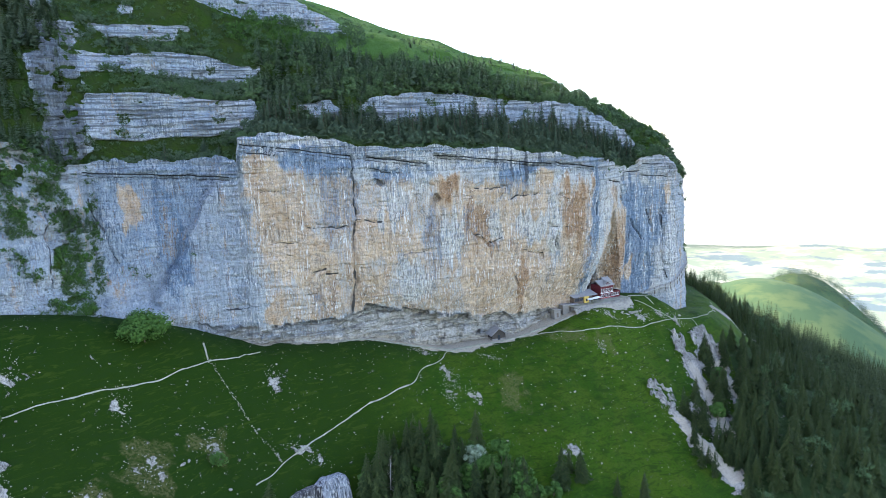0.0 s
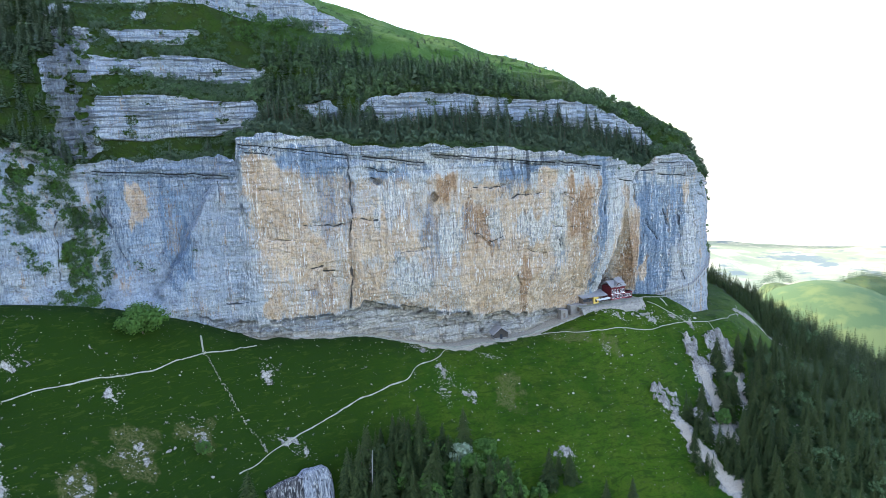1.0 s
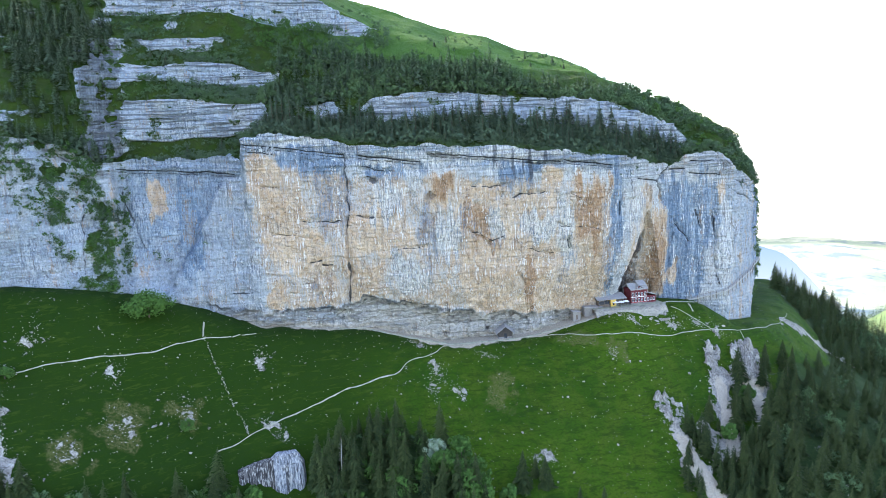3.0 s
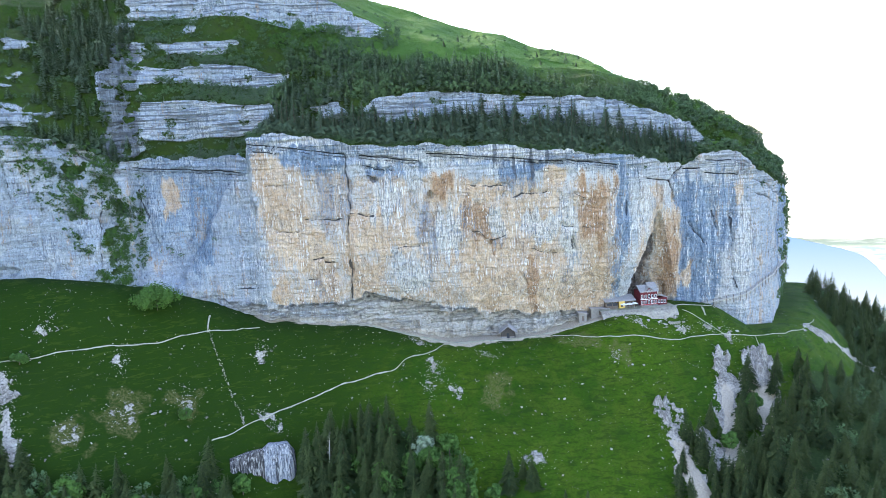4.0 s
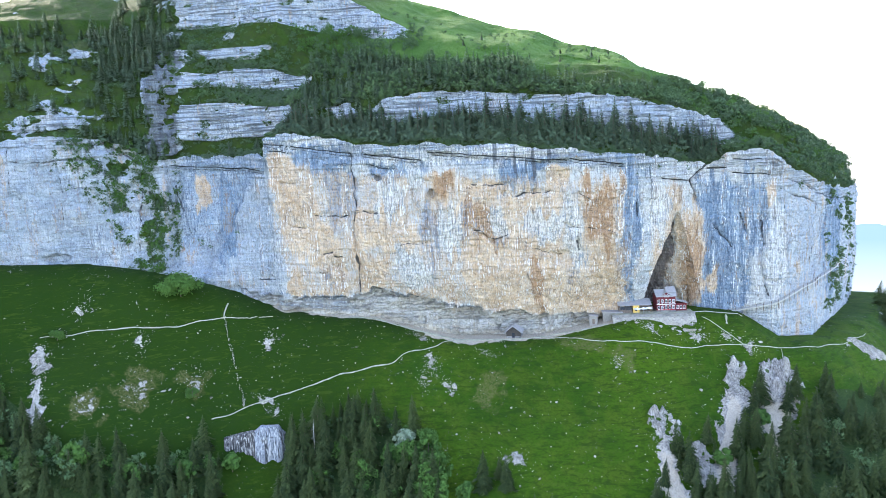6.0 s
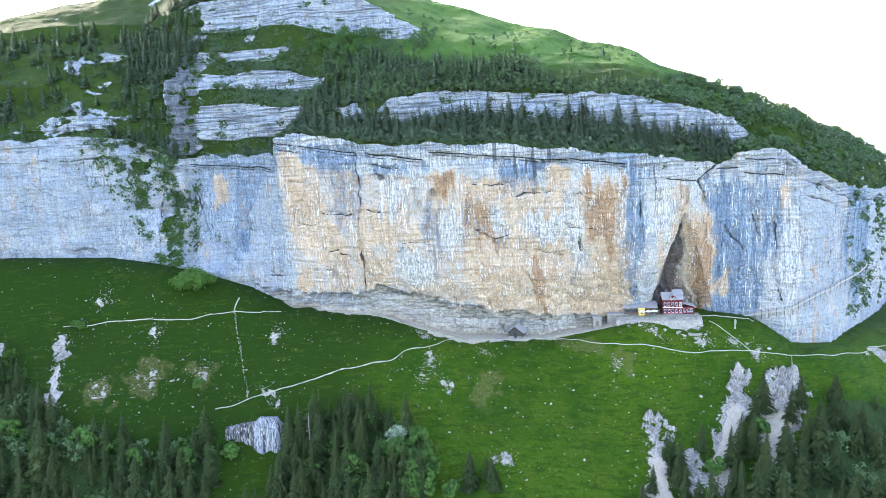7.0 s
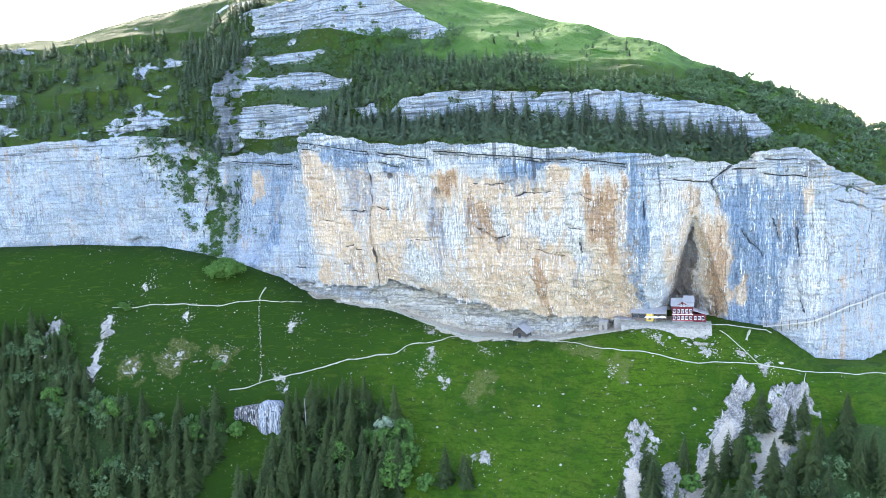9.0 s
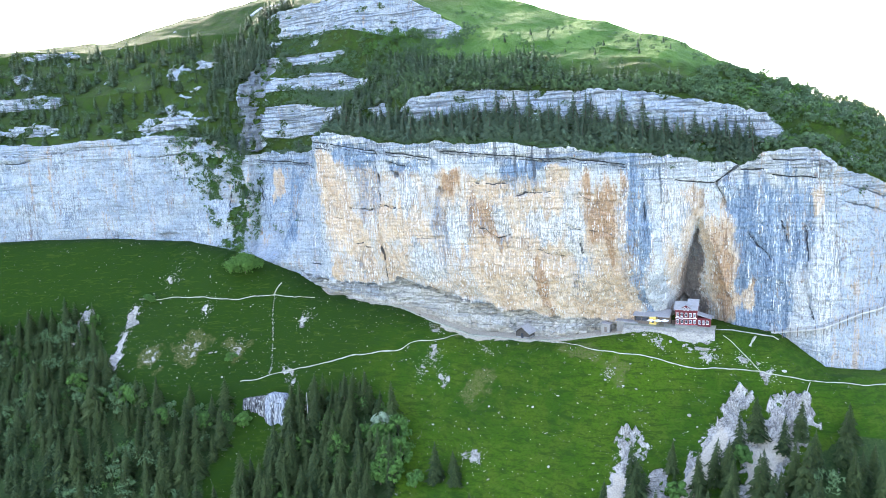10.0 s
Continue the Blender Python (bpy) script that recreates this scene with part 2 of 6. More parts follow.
def ground_material():
    m = Nodes("meadow_turf", 0.95, 0.1)
    g, fine = grass_colour(m)
    rock, wood, dry = m.mask("rock"), m.mask("wood"), m.mask("dry")
    # turf gets darker and deeper green towards the west
    g = m.mix(m.band(m.mask("west_dark"), 0, 1, 0, 0.9), g, (0.009, 0.026, 0.0020))
    terrace = m.noise(0.42, 5, 0.7, m.stretch((0.4, 0.4, 2.4)), 0.8)
    g = m.mix(m.band(terrace, 0.52, 0.60, 0, 0.60), g, (0.012, 0.030, 0.004))
    g = m.mix(m.band(terrace, 0.46, 0.36, 0, 0.35), g, (0.050, 0.076, 0.010))
    tuft = m.noise(0.9, 5, 0.75)
    g = m.mix(m.band(tuft, 0.54, 0.62, 0, 0.38), g, (0.012, 0.030, 0.004))
    g = m.mix(m.math("MULTIPLY", m.band(dry, 0.2, 0.8), m.band(fine, 0.4, 0.6, 0.1, 0.65)), g, (0.105, 0.095, 0.035))
    g = m.mix(m.band(wood, 0.3, 0.7), g, m.mix(m.band(fine, 0.4, 0.6), (0.018, 0.035, 0.010), (0.03, 0.05, 0.014)))
    grain = rock_grain(m)
    rfine = grain["pit"]
    r = weather(m, grain, m.mix(m.band(grain["blot"], 0.42, 0.58), (0.27, 0.24, 0.20), (0.41, 0.365, 0.305)), 1.5, 0.5, 0.5)
    c = m.mix(m.band(m.math("ADD", rock, m.math("ADD", m.math("MULTIPLY", m.math("SUBTRACT", rfine, 0.5), 2.2), m.math("MULTIPLY", m.math("SUBTRACT", grain["crumb"], 0.5), 2.0))), 0.42, 0.56), g, r)
    c = m.mix(m.band(m.math("ADD", m.mask("gravel"), m.math("MULTIPLY", m.math("SUBTRACT", rfine, 0.5), 1.6)), 0.35, 0.65), c, m.mix(m.band(grain["fine"], 0.42, 0.60), (0.47, 0.395, 0.30), (0.31, 0.26, 0.20)))
    # far plain: aerial haze put into the colour of fields and woods
    haze_fields = m.mix(m.band(m.noise(0.006, 4, 0.6), 0.42, 0.62), (0.25, 0.30, 0.20), (0.44, 0.44, 0.31))
    haze_fields = m.mix(m.band(m.noise(0.0035, 5, 0.65), 0.52, 0.60), haze_fields, (0.16, 0.21, 0.20))
    # hill turf a little paler, some haze in its colour too
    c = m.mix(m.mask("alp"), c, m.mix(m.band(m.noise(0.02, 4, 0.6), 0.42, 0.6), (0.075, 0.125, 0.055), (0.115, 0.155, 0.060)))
    c = m.mix(m.mask("haze_fields"), c, haze_fields)
    h = m.math("ADD", m.math("MULTIPLY", fine, 0.4), m.math("MULTIPLY", rfine, m.math("MULTIPLY", rock, 1.0)))
    return m.done(c, h, 0.7, 0.4)


def stone_material():
    m = Nodes("loose_limestone", 0.9, 0.2)
    g = rock_grain(m)
    c = m.mix(m.chance(), (0.26, 0.232, 0.19), (0.43, 0.385, 0.32))
    return m.done(weather(m, g, c, 1.0, 0.2, 0.2), rock_height(m, g), 0.8, 0.3)


def crag_material():
    m = Nodes("streaked_limestone", 0.93, 0.15)
    g = rock_grain(m)
    side = m.band(m.math("ADD", m.mask("pale"), m.math("MULTIPLY", m.math("SUBTRACT", g["streak"], 0.5), 1.2)), 0.35, 0.65)
    c = m.mix(side, (0.12, 0.112, 0.108), (0.27, 0.285, 0.31))
    c = m.mix(m.band(g["streak"], 0.52, 0.60, 0, 0.7), c, (0.07, 0.068, 0.07))
    return m.done(weather(m, g, c, 1.2, 0.3, 1.0), rock_height(m, g), 0.8, 0.4)


def foliage_material(name, dark, light, tip):
    m = Nodes(name, 0.85, 0.15)
    m.out.inputs["Subsurface Weight"].default_value = 0.0
    c = m.mix(m.chance(), dark, light)
    c = m.mix(m.band(m.island(), 0.3, 1.0, 0, 0.6), c, tip)
    c = m.mix(m.band(m.noise(0.05, 3), 0.4, 0.65, 0, 0.5), c, light)
    return m.done(c)


def plain(name, colour, roughness=0.8, vary=0.25, scale=1.5, metal=0.0, bump=0.15, stretch=(1, 1, 1)):
    m = Nodes(name, roughness, 0.3)
    m.out.inputs["Metallic"].default_value = metal
    at = m.stretch(stretch)
    n1, n2 = m.noise(scale, 5, 0.6, at), m.noise(scale * 6, 4, 0.6, at)
    dim = tuple(v * (1 - vary) for v in colour)
    c = m.mix(m.band(n1, 0.35, 0.7), colour, dim)
    c = m.mix(m.band(n2, 0.5, 0.8, 0, vary), c, tuple(v * 0.6 for v in colour))
    return m.done(c, n2, 0.4, bump)


MOUNTAIN = mountain_material()
GROUND = ground_material()
STONE = stone_material()
CRAG = crag_material()
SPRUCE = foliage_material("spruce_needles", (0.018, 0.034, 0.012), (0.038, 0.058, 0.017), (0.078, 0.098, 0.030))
# paler, bluer copy of the spruce needles with haze put into the colour
HAZED_SPRUCE = foliage_material("hazed_spruce_needles", (0.042, 0.072, 0.046), (0.072, 0.112, 0.064), (0.12, 0.16, 0.085))
LEAF = foliage_material("beech_leaves", (0.035, 0.085, 0.018), (0.055, 0.120, 0.022), (0.085, 0.16, 0.035))
# shrub leaves lifted slightly for the same haze
SHRUB = foliage_material("dwarf_shrub_leaves", (0.040, 0.078, 0.037), (0.070, 0.122, 0.048), (0.11, 0.165, 0.068))
PALE_LEAF = foliage_material("whitebeam_leaves", (0.16, 0.22, 0.13), (0.22, 0.28, 0.17), (0.34, 0.38, 0.28))
DEAD_WOOD = plain("bleached_dead_wood", (0.36, 0.33, 0.30), 0.9, 0.3, 3.0)
BARK = plain("grey_brown_bark", (0.11, 0.085, 0.065), 0.95, 0.4, 3.0)

# ---- the mountain: a plan line for the cliff's rim, a line for the ridge, and steps between them ----
RIM = [(-250, 20), (-208, 105), (-184, 140), (-162, 168), (-138, 198), (-119, 221), (-95, 233), (-74, 237), (-65, 235), (-29, 244.6), (-3, 255),
       (29, 272.5), (60, 287.5), (70, 304), (80, 320), (93, 328), (107, 334.5), (117.5, 350), (123, 372), (127, 410), (127, 460), (118, 530), (90, 620)]
RIDGE = [(0, -300, 150, 128), (2, -262, 205, 133), (3.5, -218, 262, 150), (5, -170, 310, 158), (8, -90, 345, 140), (10, -10, 350, 110), (12, 40, 350, 93),
         (14, 66, 352, 79), (16, 92, 358, 65), (18, 106, 385, 54), (20, 104, 465, 50), (22, 70, 620, 45)]
KNOTS = [0, 4, 5, 7, 8, 9, 10, 12, 14, 16, 18, 22]
RIM_Z = ([0, 2, 4, 4.6, 5, 7, 7.70, 7.86, 8.3, 8.5, 9, 9.5, 10, 11, 12, 13.6, 14.3, 14.6, 15, 15.7, 16.1, 17, 18, 20, 22],
         [66, 67, 68, 64, 57, 57.3, 54.8, 63.5, 63.5, 62.5, 59.3, 57.4, 57, 54.8, 50.5, 45.5, 44, 46.5, 48.3, 47.6, 41.5, 36, 30, 26, 24])
BASE_Z = ([0, 2, 3, 4, 5, 6, 7, 8, 9, 10, 11, 12, 13, 14, 15, 15.4, 16, 17, 18, 20, 22], [20, 20, 19, 16, 12, 4, -4, -7, -11, -20, -20, -14.5, -13.6, -13.6, -15.5, -19, -25.5, -27.5, -27, -30, -35])
LEAN_BACK = ([0, 3, 4, 5, 6, 7, 8, 9, 10, 11, 12, 13, 14, 15, 16, 17, 18, 22], [2, 3, 1, -11, -7, -2, 3, 10, 16, 14, 21, 16, 4, 3, 0, -1, 2, 2])
# offsets behind the rim and heights of the foot and the top of each rock band
BANDS = [
    ([8, 8, 5, 9, 10, 9, 9, 8, 7, 6, 5, 5], [72, 72, 64, 63, 65, 65, 65, 59, 53.5, 49, 40, 30]),
    ([12, 12, 7, 12, 14, 12, 12, 11, 10, 9, 8, 8], [76, 77, 79.5, 77, 76, 75.5, 76.5, 71, 63.5, 55, 43, 35]),
    ([24, 22, 10, 21.5, 25, 22, 20, 20, 16, 14, 12, 12], [86, 88, 86, 85, 84, 83.5, 82.5, 77.5, 67.5, 58, 46, 38]),
    ([26, 25, 12, 24.5, 28, 25, 24, 24, 19, 17, 15, 15], [91, 94, 95, 93.5, 90, 87, 85.5, 80, 69, 59.5, 48, 40]),
    ([40, 38, 19, 30, 36, 33, 32, 32, 24, 20, 18, 18], [101, 102, 100, 98.5, 96, 92, 89.5, 83.5, 72, 61, 50, 42]),
    ([42, 41, 21, 33, 38, 36, 36, 35, 26, 22, 20, 20], [104, 108, 106, 105.5, 100, 94, 91, 85, 73, 62, 51, 43]),
    ([60, 60, 34, 36, 50, 50, 46, 42, 29, 23, 21, 21], [114, 119, 116, 115, 111, 103, 95, 88, 74.5, 63, 52, 44]),
    ([63, 65, 40, 43, 58, 58, 50, 45, 30, 24, 22, 22], [118, 126, 131, 134, 130, 108, 97, 89, 75.5, 63.5, 52.5, 44.5]),
]
# stains on the great wall: metres along the rim, height, half width, half height
OCHRE = [(304, 48, 5.4, 7), (309, 33, 10, 9), (314, 24, 12.6, 8.3), (305, 4, 4.5, 3.3), (321, 15, 5.7, 8), (334, 17, 2.7, 16), (347, 23, 11.4, 5), (345, 35, 5.7, 7), (338, 6, 7, 7),
         (368, 42, 4.5, 5.3), (377, 29, 6, 7.6), (385, 40, 9, 2.8), (383, 24, 10.5, 13), (385, 2, 12.3, 13.5), (403, 26, 10, 12), (404, 0, 7.2, 14), (412, 42, 3.6, 6), (427, 26, 7.2, 14),
         (426, -1, 6.6, 14), (468, 6, 5.4, 21), (500, 33, 1.5, 4), (415, -6, 3.6, 8.5), (261, 43, 3, 5), (478, -2, 2, 5)]
RUST = [(368, 43, 4.2, 4.2), (427, 28, 6, 12), (401, 2, 2.1, 11), (384, 28, 7.2, 8), (469, 5, 3.6, 18), (429, 30, 2.1, 6)]
BLUE = [(322, 54, 12, 5), (328, 40, 5.7, 8.4), (362, 29, 3.9, 9.5), (361, 13, 1.2, 8), (350, 15, 2.1, 5), (321, 8, 5.4, 9), (311, -5, 15, 4), (398, 44, 6, 6.3), (438, 27, 5, 19.5),
        (435, 0, 3.6, 10.6), (479, 8, 11, 29), (494, 23, 4.2, 16), (350, 49, 10.8, 3.8), (376, 28, 4.2, 5), (488, 2, 4.2, 20), (407, 48, 3.6, 1.7), (272, 30, 4, 16), (545, 10, 12, 26)]
WHITE = [(358, 46, 2.7, 6), (371, 25, 6.9, 8.6), (389, 30, 3.9, 8.7), (406, 25, 8, 5), (417, 19, 3.9, 16.5), (453, 27, 5, 12), (346, 40, 4.8, 8.3), (353, 11, 5.7, 8), (503, 8, 4.2, 26), (386, 53, 47, 2.6), (320, 61, 13, 1.7)]
DARK = [(389, 51, 0.8, 5), (403, 49, 0.9, 6), (409, 49, 0.6, 6), (396, 50, 0.6, 5), (448, 36, 0.5, 8), (400, 48, 0.5, 5), (343, 46, 1.6, 1.2)]
# clefts: along and height at both ends, depth
CLEFTS = [(333.6, 55.4, 333, 32.7, 1.5), (333, 31.8, 332.4, 12.5, 1.4), (332.4, 12.5, 330.6, 0, 1.0), (333, 32.7, 343.2, 33, 0.9), (378, 24.5, 385.8, 19.4, 0.9), (385.8, 19.4, 391.2, 21.3, 0.7),
          (394.8, 36.7, 408.6, 38.1, 0.9), (378.6, 41.7, 393.6, 41.1, 0.9), (413.4, 24.6, 418.2, 23.5, 1.1), (418.2, 19.2, 418.2, 14.4, 1.3), (442.2, 33.9, 441.6, 26.2, 1.0), (471, 31, 467.4, 38.1, 1.4),
          (467.4, 38.1, 475.8, 44.7, 1.4), (478.8, 21, 485.4, 9.9, 1.0), (489, 24.5, 492, 16.7, 0.9), (399.6, 15, 414, 13.1, 0.6), (339, 50.4, 350.4, 48.7, 0.9), (304.2, 27.6, 313.8, 27.4, 0.7),
          (301.8, 44.8, 308.4, 44.9, 0.7), (316.8, 32.6, 330, 31.4, 0.7), (340.8, 46.9, 343.2, 45.9, 1.0), (349.2, 19.7, 363, 20.4, 0.6), (315, 8.3, 319.2, 8.8, 0.8), (317.4, 15.8, 322.2, 16.9, 1.0),
          (322.2, 15.5, 326.4, 15.6, 0.8), (287.4, 7.1, 296.4, 6.8, 0.9), (397.8, 5.4, 399.6, 2.2, 0.8), (421.8, 23.3, 432.6, 22, 0.5), (416.4, 36.4, 423.6, 35.2, 0.7), (506, 33, 507, 4, 0.4),
          (525, 26, 521, 4, 0.4), (236, 45, 235, 13, 0.8), (249, 46, 255, 24, 0.9), (205, 66, 206, 36, 0.5), (188, 66, 187, 44, 0.4), (288, 49, 287, 38, 0.5), (497, 22, 499, -10, 1.0)]
# bedding seams under the rim: along and height at both ends, and whether a second one runs below it
SEAMS = [(247, 54.4, 293, 50.6, 1), (297.5, 61.0, 333.5, 55.6, 1), (338.5, 54.9, 361, 51.6, 1), (363.5, 54.3, 415.2, 48.6, 1), (416, 49.2, 436, 46.2, 1), (453, 40.1, 467, 38.3, 0), (486, 40.4, 500, 39.0, 0),
         (486, 45.6, 497, 45.0, 0), (299, 58.2, 308, 57.0, 0), (476, 42.6, 484, 42.2, 0)]


def seam_gap(s, z):
    """Signed height over the nearest bedding seam, 9 where there is none."""
    gap = np.full(np.shape(z), 9.0)
    for s0, z0, s1, z1, double in SEAMS:
        line = z0 + (z1 - z0) * (s - s0) / (s1 - s0) + 0.12 * np.round(2 * vnoise(s * 0.25, 0 * s + s0, 0 * s, 21))
        on = (s > s0) & (s < s1) & (np.abs(z - line) < np.abs(gap))
        gap = np.where(on, np.maximum(z - line, -9.0 if double else -0.7), gap)
    return gap


def seam_lines(s, z):
    """How near a place lies to a bedding seam (0 to 1), and how far it stands proud above it."""
    near, proud = np.zeros(np.shape(z)), np.zeros(np.shape(z))
    for s0, z0, s1, z1, double in SEAMS:
        line = z0 + (z1 - z0) * (s - s0) / (s1 - s0) + 0.12 * np.round(2 * vnoise(s * 0.25, 0 * s + s0, 0 * s, 21))
        on = ramp(s0 - 0.4, s0 + 0.4, s) * ramp(s1 + 0.4, s1 - 0.4, s)
        for k in range(1 + double):
            thin = on * (1.0 if k == 0 else ramp(-0.35, 0.0, vnoise(s * 0.09, 0 * s + s0, 0 * s, 22)))
            near = np.maximum(near, thin * np.exp(-((z - line + 1.0 * k) / 0.27) ** 2))
        proud = np.maximum(proud, on * ramp(-0.1, 0.25, z - line) * ramp(7, 3, z - line))
    return near, proud


def smooth_line(points, step):
    """A rounded line through plan points, sampled evenly; also the point index along it."""
    P = np.array(points, float)
    idx = np.arange(len(P), dtype=float)
    fine = np.linspace(0, len(P) - 1, 6000)
    xy = np.stack([np.interp(fine, idx, P[:, k]) for k in range(2)], 1)
    seg = np.r_[0, np.cumsum(np.linalg.norm(np.diff(xy, axis=0), axis=1))]
    s = np.arange(0, seg[-1], step)
    at = np.interp(s, seg, fine)
    xy = np.stack([np.interp(s, seg, xy[:, k]) for k in range(2)], 1)
    w = np.hanning(int(7 / step) | 1)
    w /= w.sum()
    pad = len(w) // 2
    xy = np.stack([np.convolve(np.pad(xy[:, k], pad, mode="edge"), w, "valid") for k in range(2)], 1)
    return xy, at


STEP = 0.3
fine_rim, fine_along = smooth_line(RIM, STEP)
fine_s = np.arange(len(fine_along)) * STEP
rim_s = np.concatenate([np.arange(0, 225, 0.9), np.arange(225, 530, 0.42), np.arange(530, fine_s[-1], 1.2)])
rim = np.stack([np.interp(rim_s, fine_s, fine_rim[:, k]) for k in range(2)], 1)
along = np.interp(rim_s, fine_s, fine_along)
ridge = np.stack([np.interp(along, [r[0] for r in RIDGE], [r[k] for r in RIDGE]) for k in (1, 2, 3)], 1)
inward = ridge[:, :2] - rim
reach = np.linalg.norm(inward, axis=1)
inward /= reach[:, None]
rim_z, base_z, lean_back = [np.interp(along, *q) for q in (RIM_Z, BASE_Z, LEAN_BACK)]
rim_z = rim_z + fbm(rim_s * 0.11, 0 * rim_s, 0 * rim_s, 4, 3) * 0.45 + np.round(2.0 * vnoise(rim_s * 0.45, 0 * rim_s + 4, 0 * rim_s, 2)) * 0.16
bands = [(np.interp(along, KNOTS, o), np.interp(along, KNOTS, z)) for o, z in BANDS]


def line_gap(s, z, s0, z0, s1, z1):
    """Distance from places on the wall to a cleft."""
    t = np.clip(((s - s0) * (s1 - s0) + (z - z0) * (z1 - z0)) / ((s1 - s0) ** 2 + (z1 - z0) ** 2), 0, 1)
    return np.hypot(s - s0 - t * (s1 - s0), z - z0 - t * (z1 - z0))


def stain(s, z, spots, ds, dz, soft=0.65):
    """Streaky blots: each is drawn out of shape by two noises."""
    m = np.zeros_like(s)
    for cs, cz, rs, rz in spots:
        near = (np.abs(s - cs) < rs * 1.9 + 4) & (np.abs(z - cz) < rz * 1.9 + 4)
        a, b = s[near] + ds[near] * min(3.0, 0.5 * rs), z[near] + dz[near] * min(7.0, 0.7 * rz)
        r = (np.abs((a - cs) / rs) ** 2.5 + np.abs((b - cz) / rz) ** 2.5) ** 0.4
        m[near] = np.maximum(m[near], 1 - ramp(1 - soft, 1 + soft, r))
    return m


def build_mountain():
    n = len(along)
    S = rim_s
    rows_o, rows_z = [], []
    roof = np.interp(S, [262, 300, 334, 336, 360, 375, 395, 420, 436], [6, -1, -1, 2, -4, -7, -11, -13, -15])
    under = np.interp(S, [255, 300, 333, 336, 372, 400, 425, 436], [0.5, 1.6, 1.6, 4.0, 4.5, 3.5, 2.0, 0])
    for f in np.linspace(0, 1, FACE_ROWS):  # the great wall, from under the ground to the rim
        z = (base_z - 9) + f * (rim_z - base_z + 9)
        k = np.clip((rim_z - z) / (rim_z - base_z), 0, 1.1)
        back = np.where(lean_back > 0, lean_back * (0.65 * k ** 1.8 + 0.35 * ramp(0.62, 0.95, k)), lean_back * k)
        wob = vnoise(S * 0.12, z * 0 + 3.3, S * 0, 7) * 1.3 + vnoise(S * 0.5, z * 0, S * 0, 8) * 0.5
        back = back + under * ramp(-0.2, 0.9, roof + wob - z) - 0.35 * under * ramp(2.2, 3.2, roof + wob - z) - 0.3 * under * ramp(5, 6.5, roof + wob - z)
        # the recessed wall left of the slanting arete
        arete = np.interp(z, [5, 58], [263, 293]) + vnoise(z * 0.3, S * 0, S * 0, 9) * 1.2
        back = back + 6.0 * ramp(0.2, 1.8, arete - S) * ramp(246, 249, S) * ramp(2, 16, z)
        # the tall pointed cave behind the house
        lo, hi = np.interp(z, [-14, 26], [441, 460.5]), np.interp(z, [-14, 26], [476, 463])
        across = np.clip((S - lo) / np.maximum(hi - lo, 0.5), 0, 1)
        cave = ramp(0, 1.2, S - lo) * (1 - across) ** 0.8 * (S < hi) * ramp(29, 20, z)
        back = back + cave * np.interp(z, [-14, 5, 28], [16.0, 15.0, 3.0])
        slab = ramp(0, 7, lo - S + 1.0) * ramp(13, 7, lo - S) * ramp(34, 20, z)
        back = back - slab * 1.5
        # the wooded gully that splits the western wall
        gut = np.interp(z, [12, 25, 40, 55, 70], [240, 243, 240, 231, 221])
        back = back + 4.5 * np.exp(-((S - gut + vnoise(z * 0.2, S * 0, S * 0, 64) * 3) / 5.5) ** 2) * ramp(8, 24, z)
        # the corner right of the cave, a stepped overhang under the rim
        back = back + 1.2 * ramp(474, 476, S) * ramp(500, 496, S)
        drop = rim_z - z
        notch = np.exp(-((drop - 4.3 - vnoise(S * 0.05, S * 0, S * 0, 10) * 0.5) / 0.45) ** 2) * ramp(-0.6, -0.1, vnoise(S * 0.06, S * 0, S * 0, 12))
        west_of = ramp(246, 240, S) + ramp(505, 510, S)
        notch2 = np.exp(-((drop - 9.0 - vnoise(S * 0.05, S * 0, S * 0, 13) * 1.2) / 0.45) ** 2) * ramp(-0.1, 0.3, vnoise(S * 0.07, S * 0 + 2, S * 0, 14))
        near, proud = seam_lines(S, z)
        back = back + (1.3 * notch + 0.9 * notch2) * west_of + 0.7 * ramp(4.6, 3.6, drop) * west_of + 1.1 * near - 0.45 * proud
        for s0, z0, s1, z1, deep in CLEFTS:
            g = line_gap(S + vnoise(z * 0.35, S * 0, S * 0, 15) * 0.7, z + vnoise(S * 0.3, S * 0, S * 0, 16) * 0.7, s0, z0, s1, z1)
            back = back + deep * np.exp(-(g / (0.42 + 0.25 * deep)) ** 2)
        for cs, cz, rs, rz, deep in ((364, 39, 1.0, 1.3, 2.5), (381, -16.5, 1.6, 2.0, 3.0), (388, -18, 1.2, 1.4, 3.0), (395, -18, 0.9, 1.2, 2.5), (323, 13, 3.2, 3.0, 0.9), (410, 12, 1.5, 2, 1.0), (200, 19, 6, 2.2, 3.0)):
            back = back + deep * (1 - ramp(0.75, 1.1, np.hypot((S - cs) / rs, (z - cz) / rz)))
        rows_o.append(back), rows_z.append(z)
    steps = [(rows_o[-1] + 2.0, rim_z + 1.2)] + bands + [(reach, ridge[:, 2]), (reach + 40, ridge[:, 2] - 4), (reach + 160, ridge[:, 2] - 60)]
    counts = [3, 10, 30, 12, 20, 12, 14, 16, 34, 30, 6, 8]
    o0, z0 = rows_o[-1], rim_z
    rocky, band_no = [True] * FACE_ROWS, [0] * FACE_ROWS
    for i, ((o1, z1), c) in enumerate(zip(steps, counts)):
        if 0 < i < 9:
            o1 = o1 + fbm(S * 0.035, S * 0 + i, S * 0, 4, 70 + i) * 1.8
            z1 = z1 + fbm(S * 0.03, S * 0 + i * 2, S * 0, 4, 80 + i) * 1.3
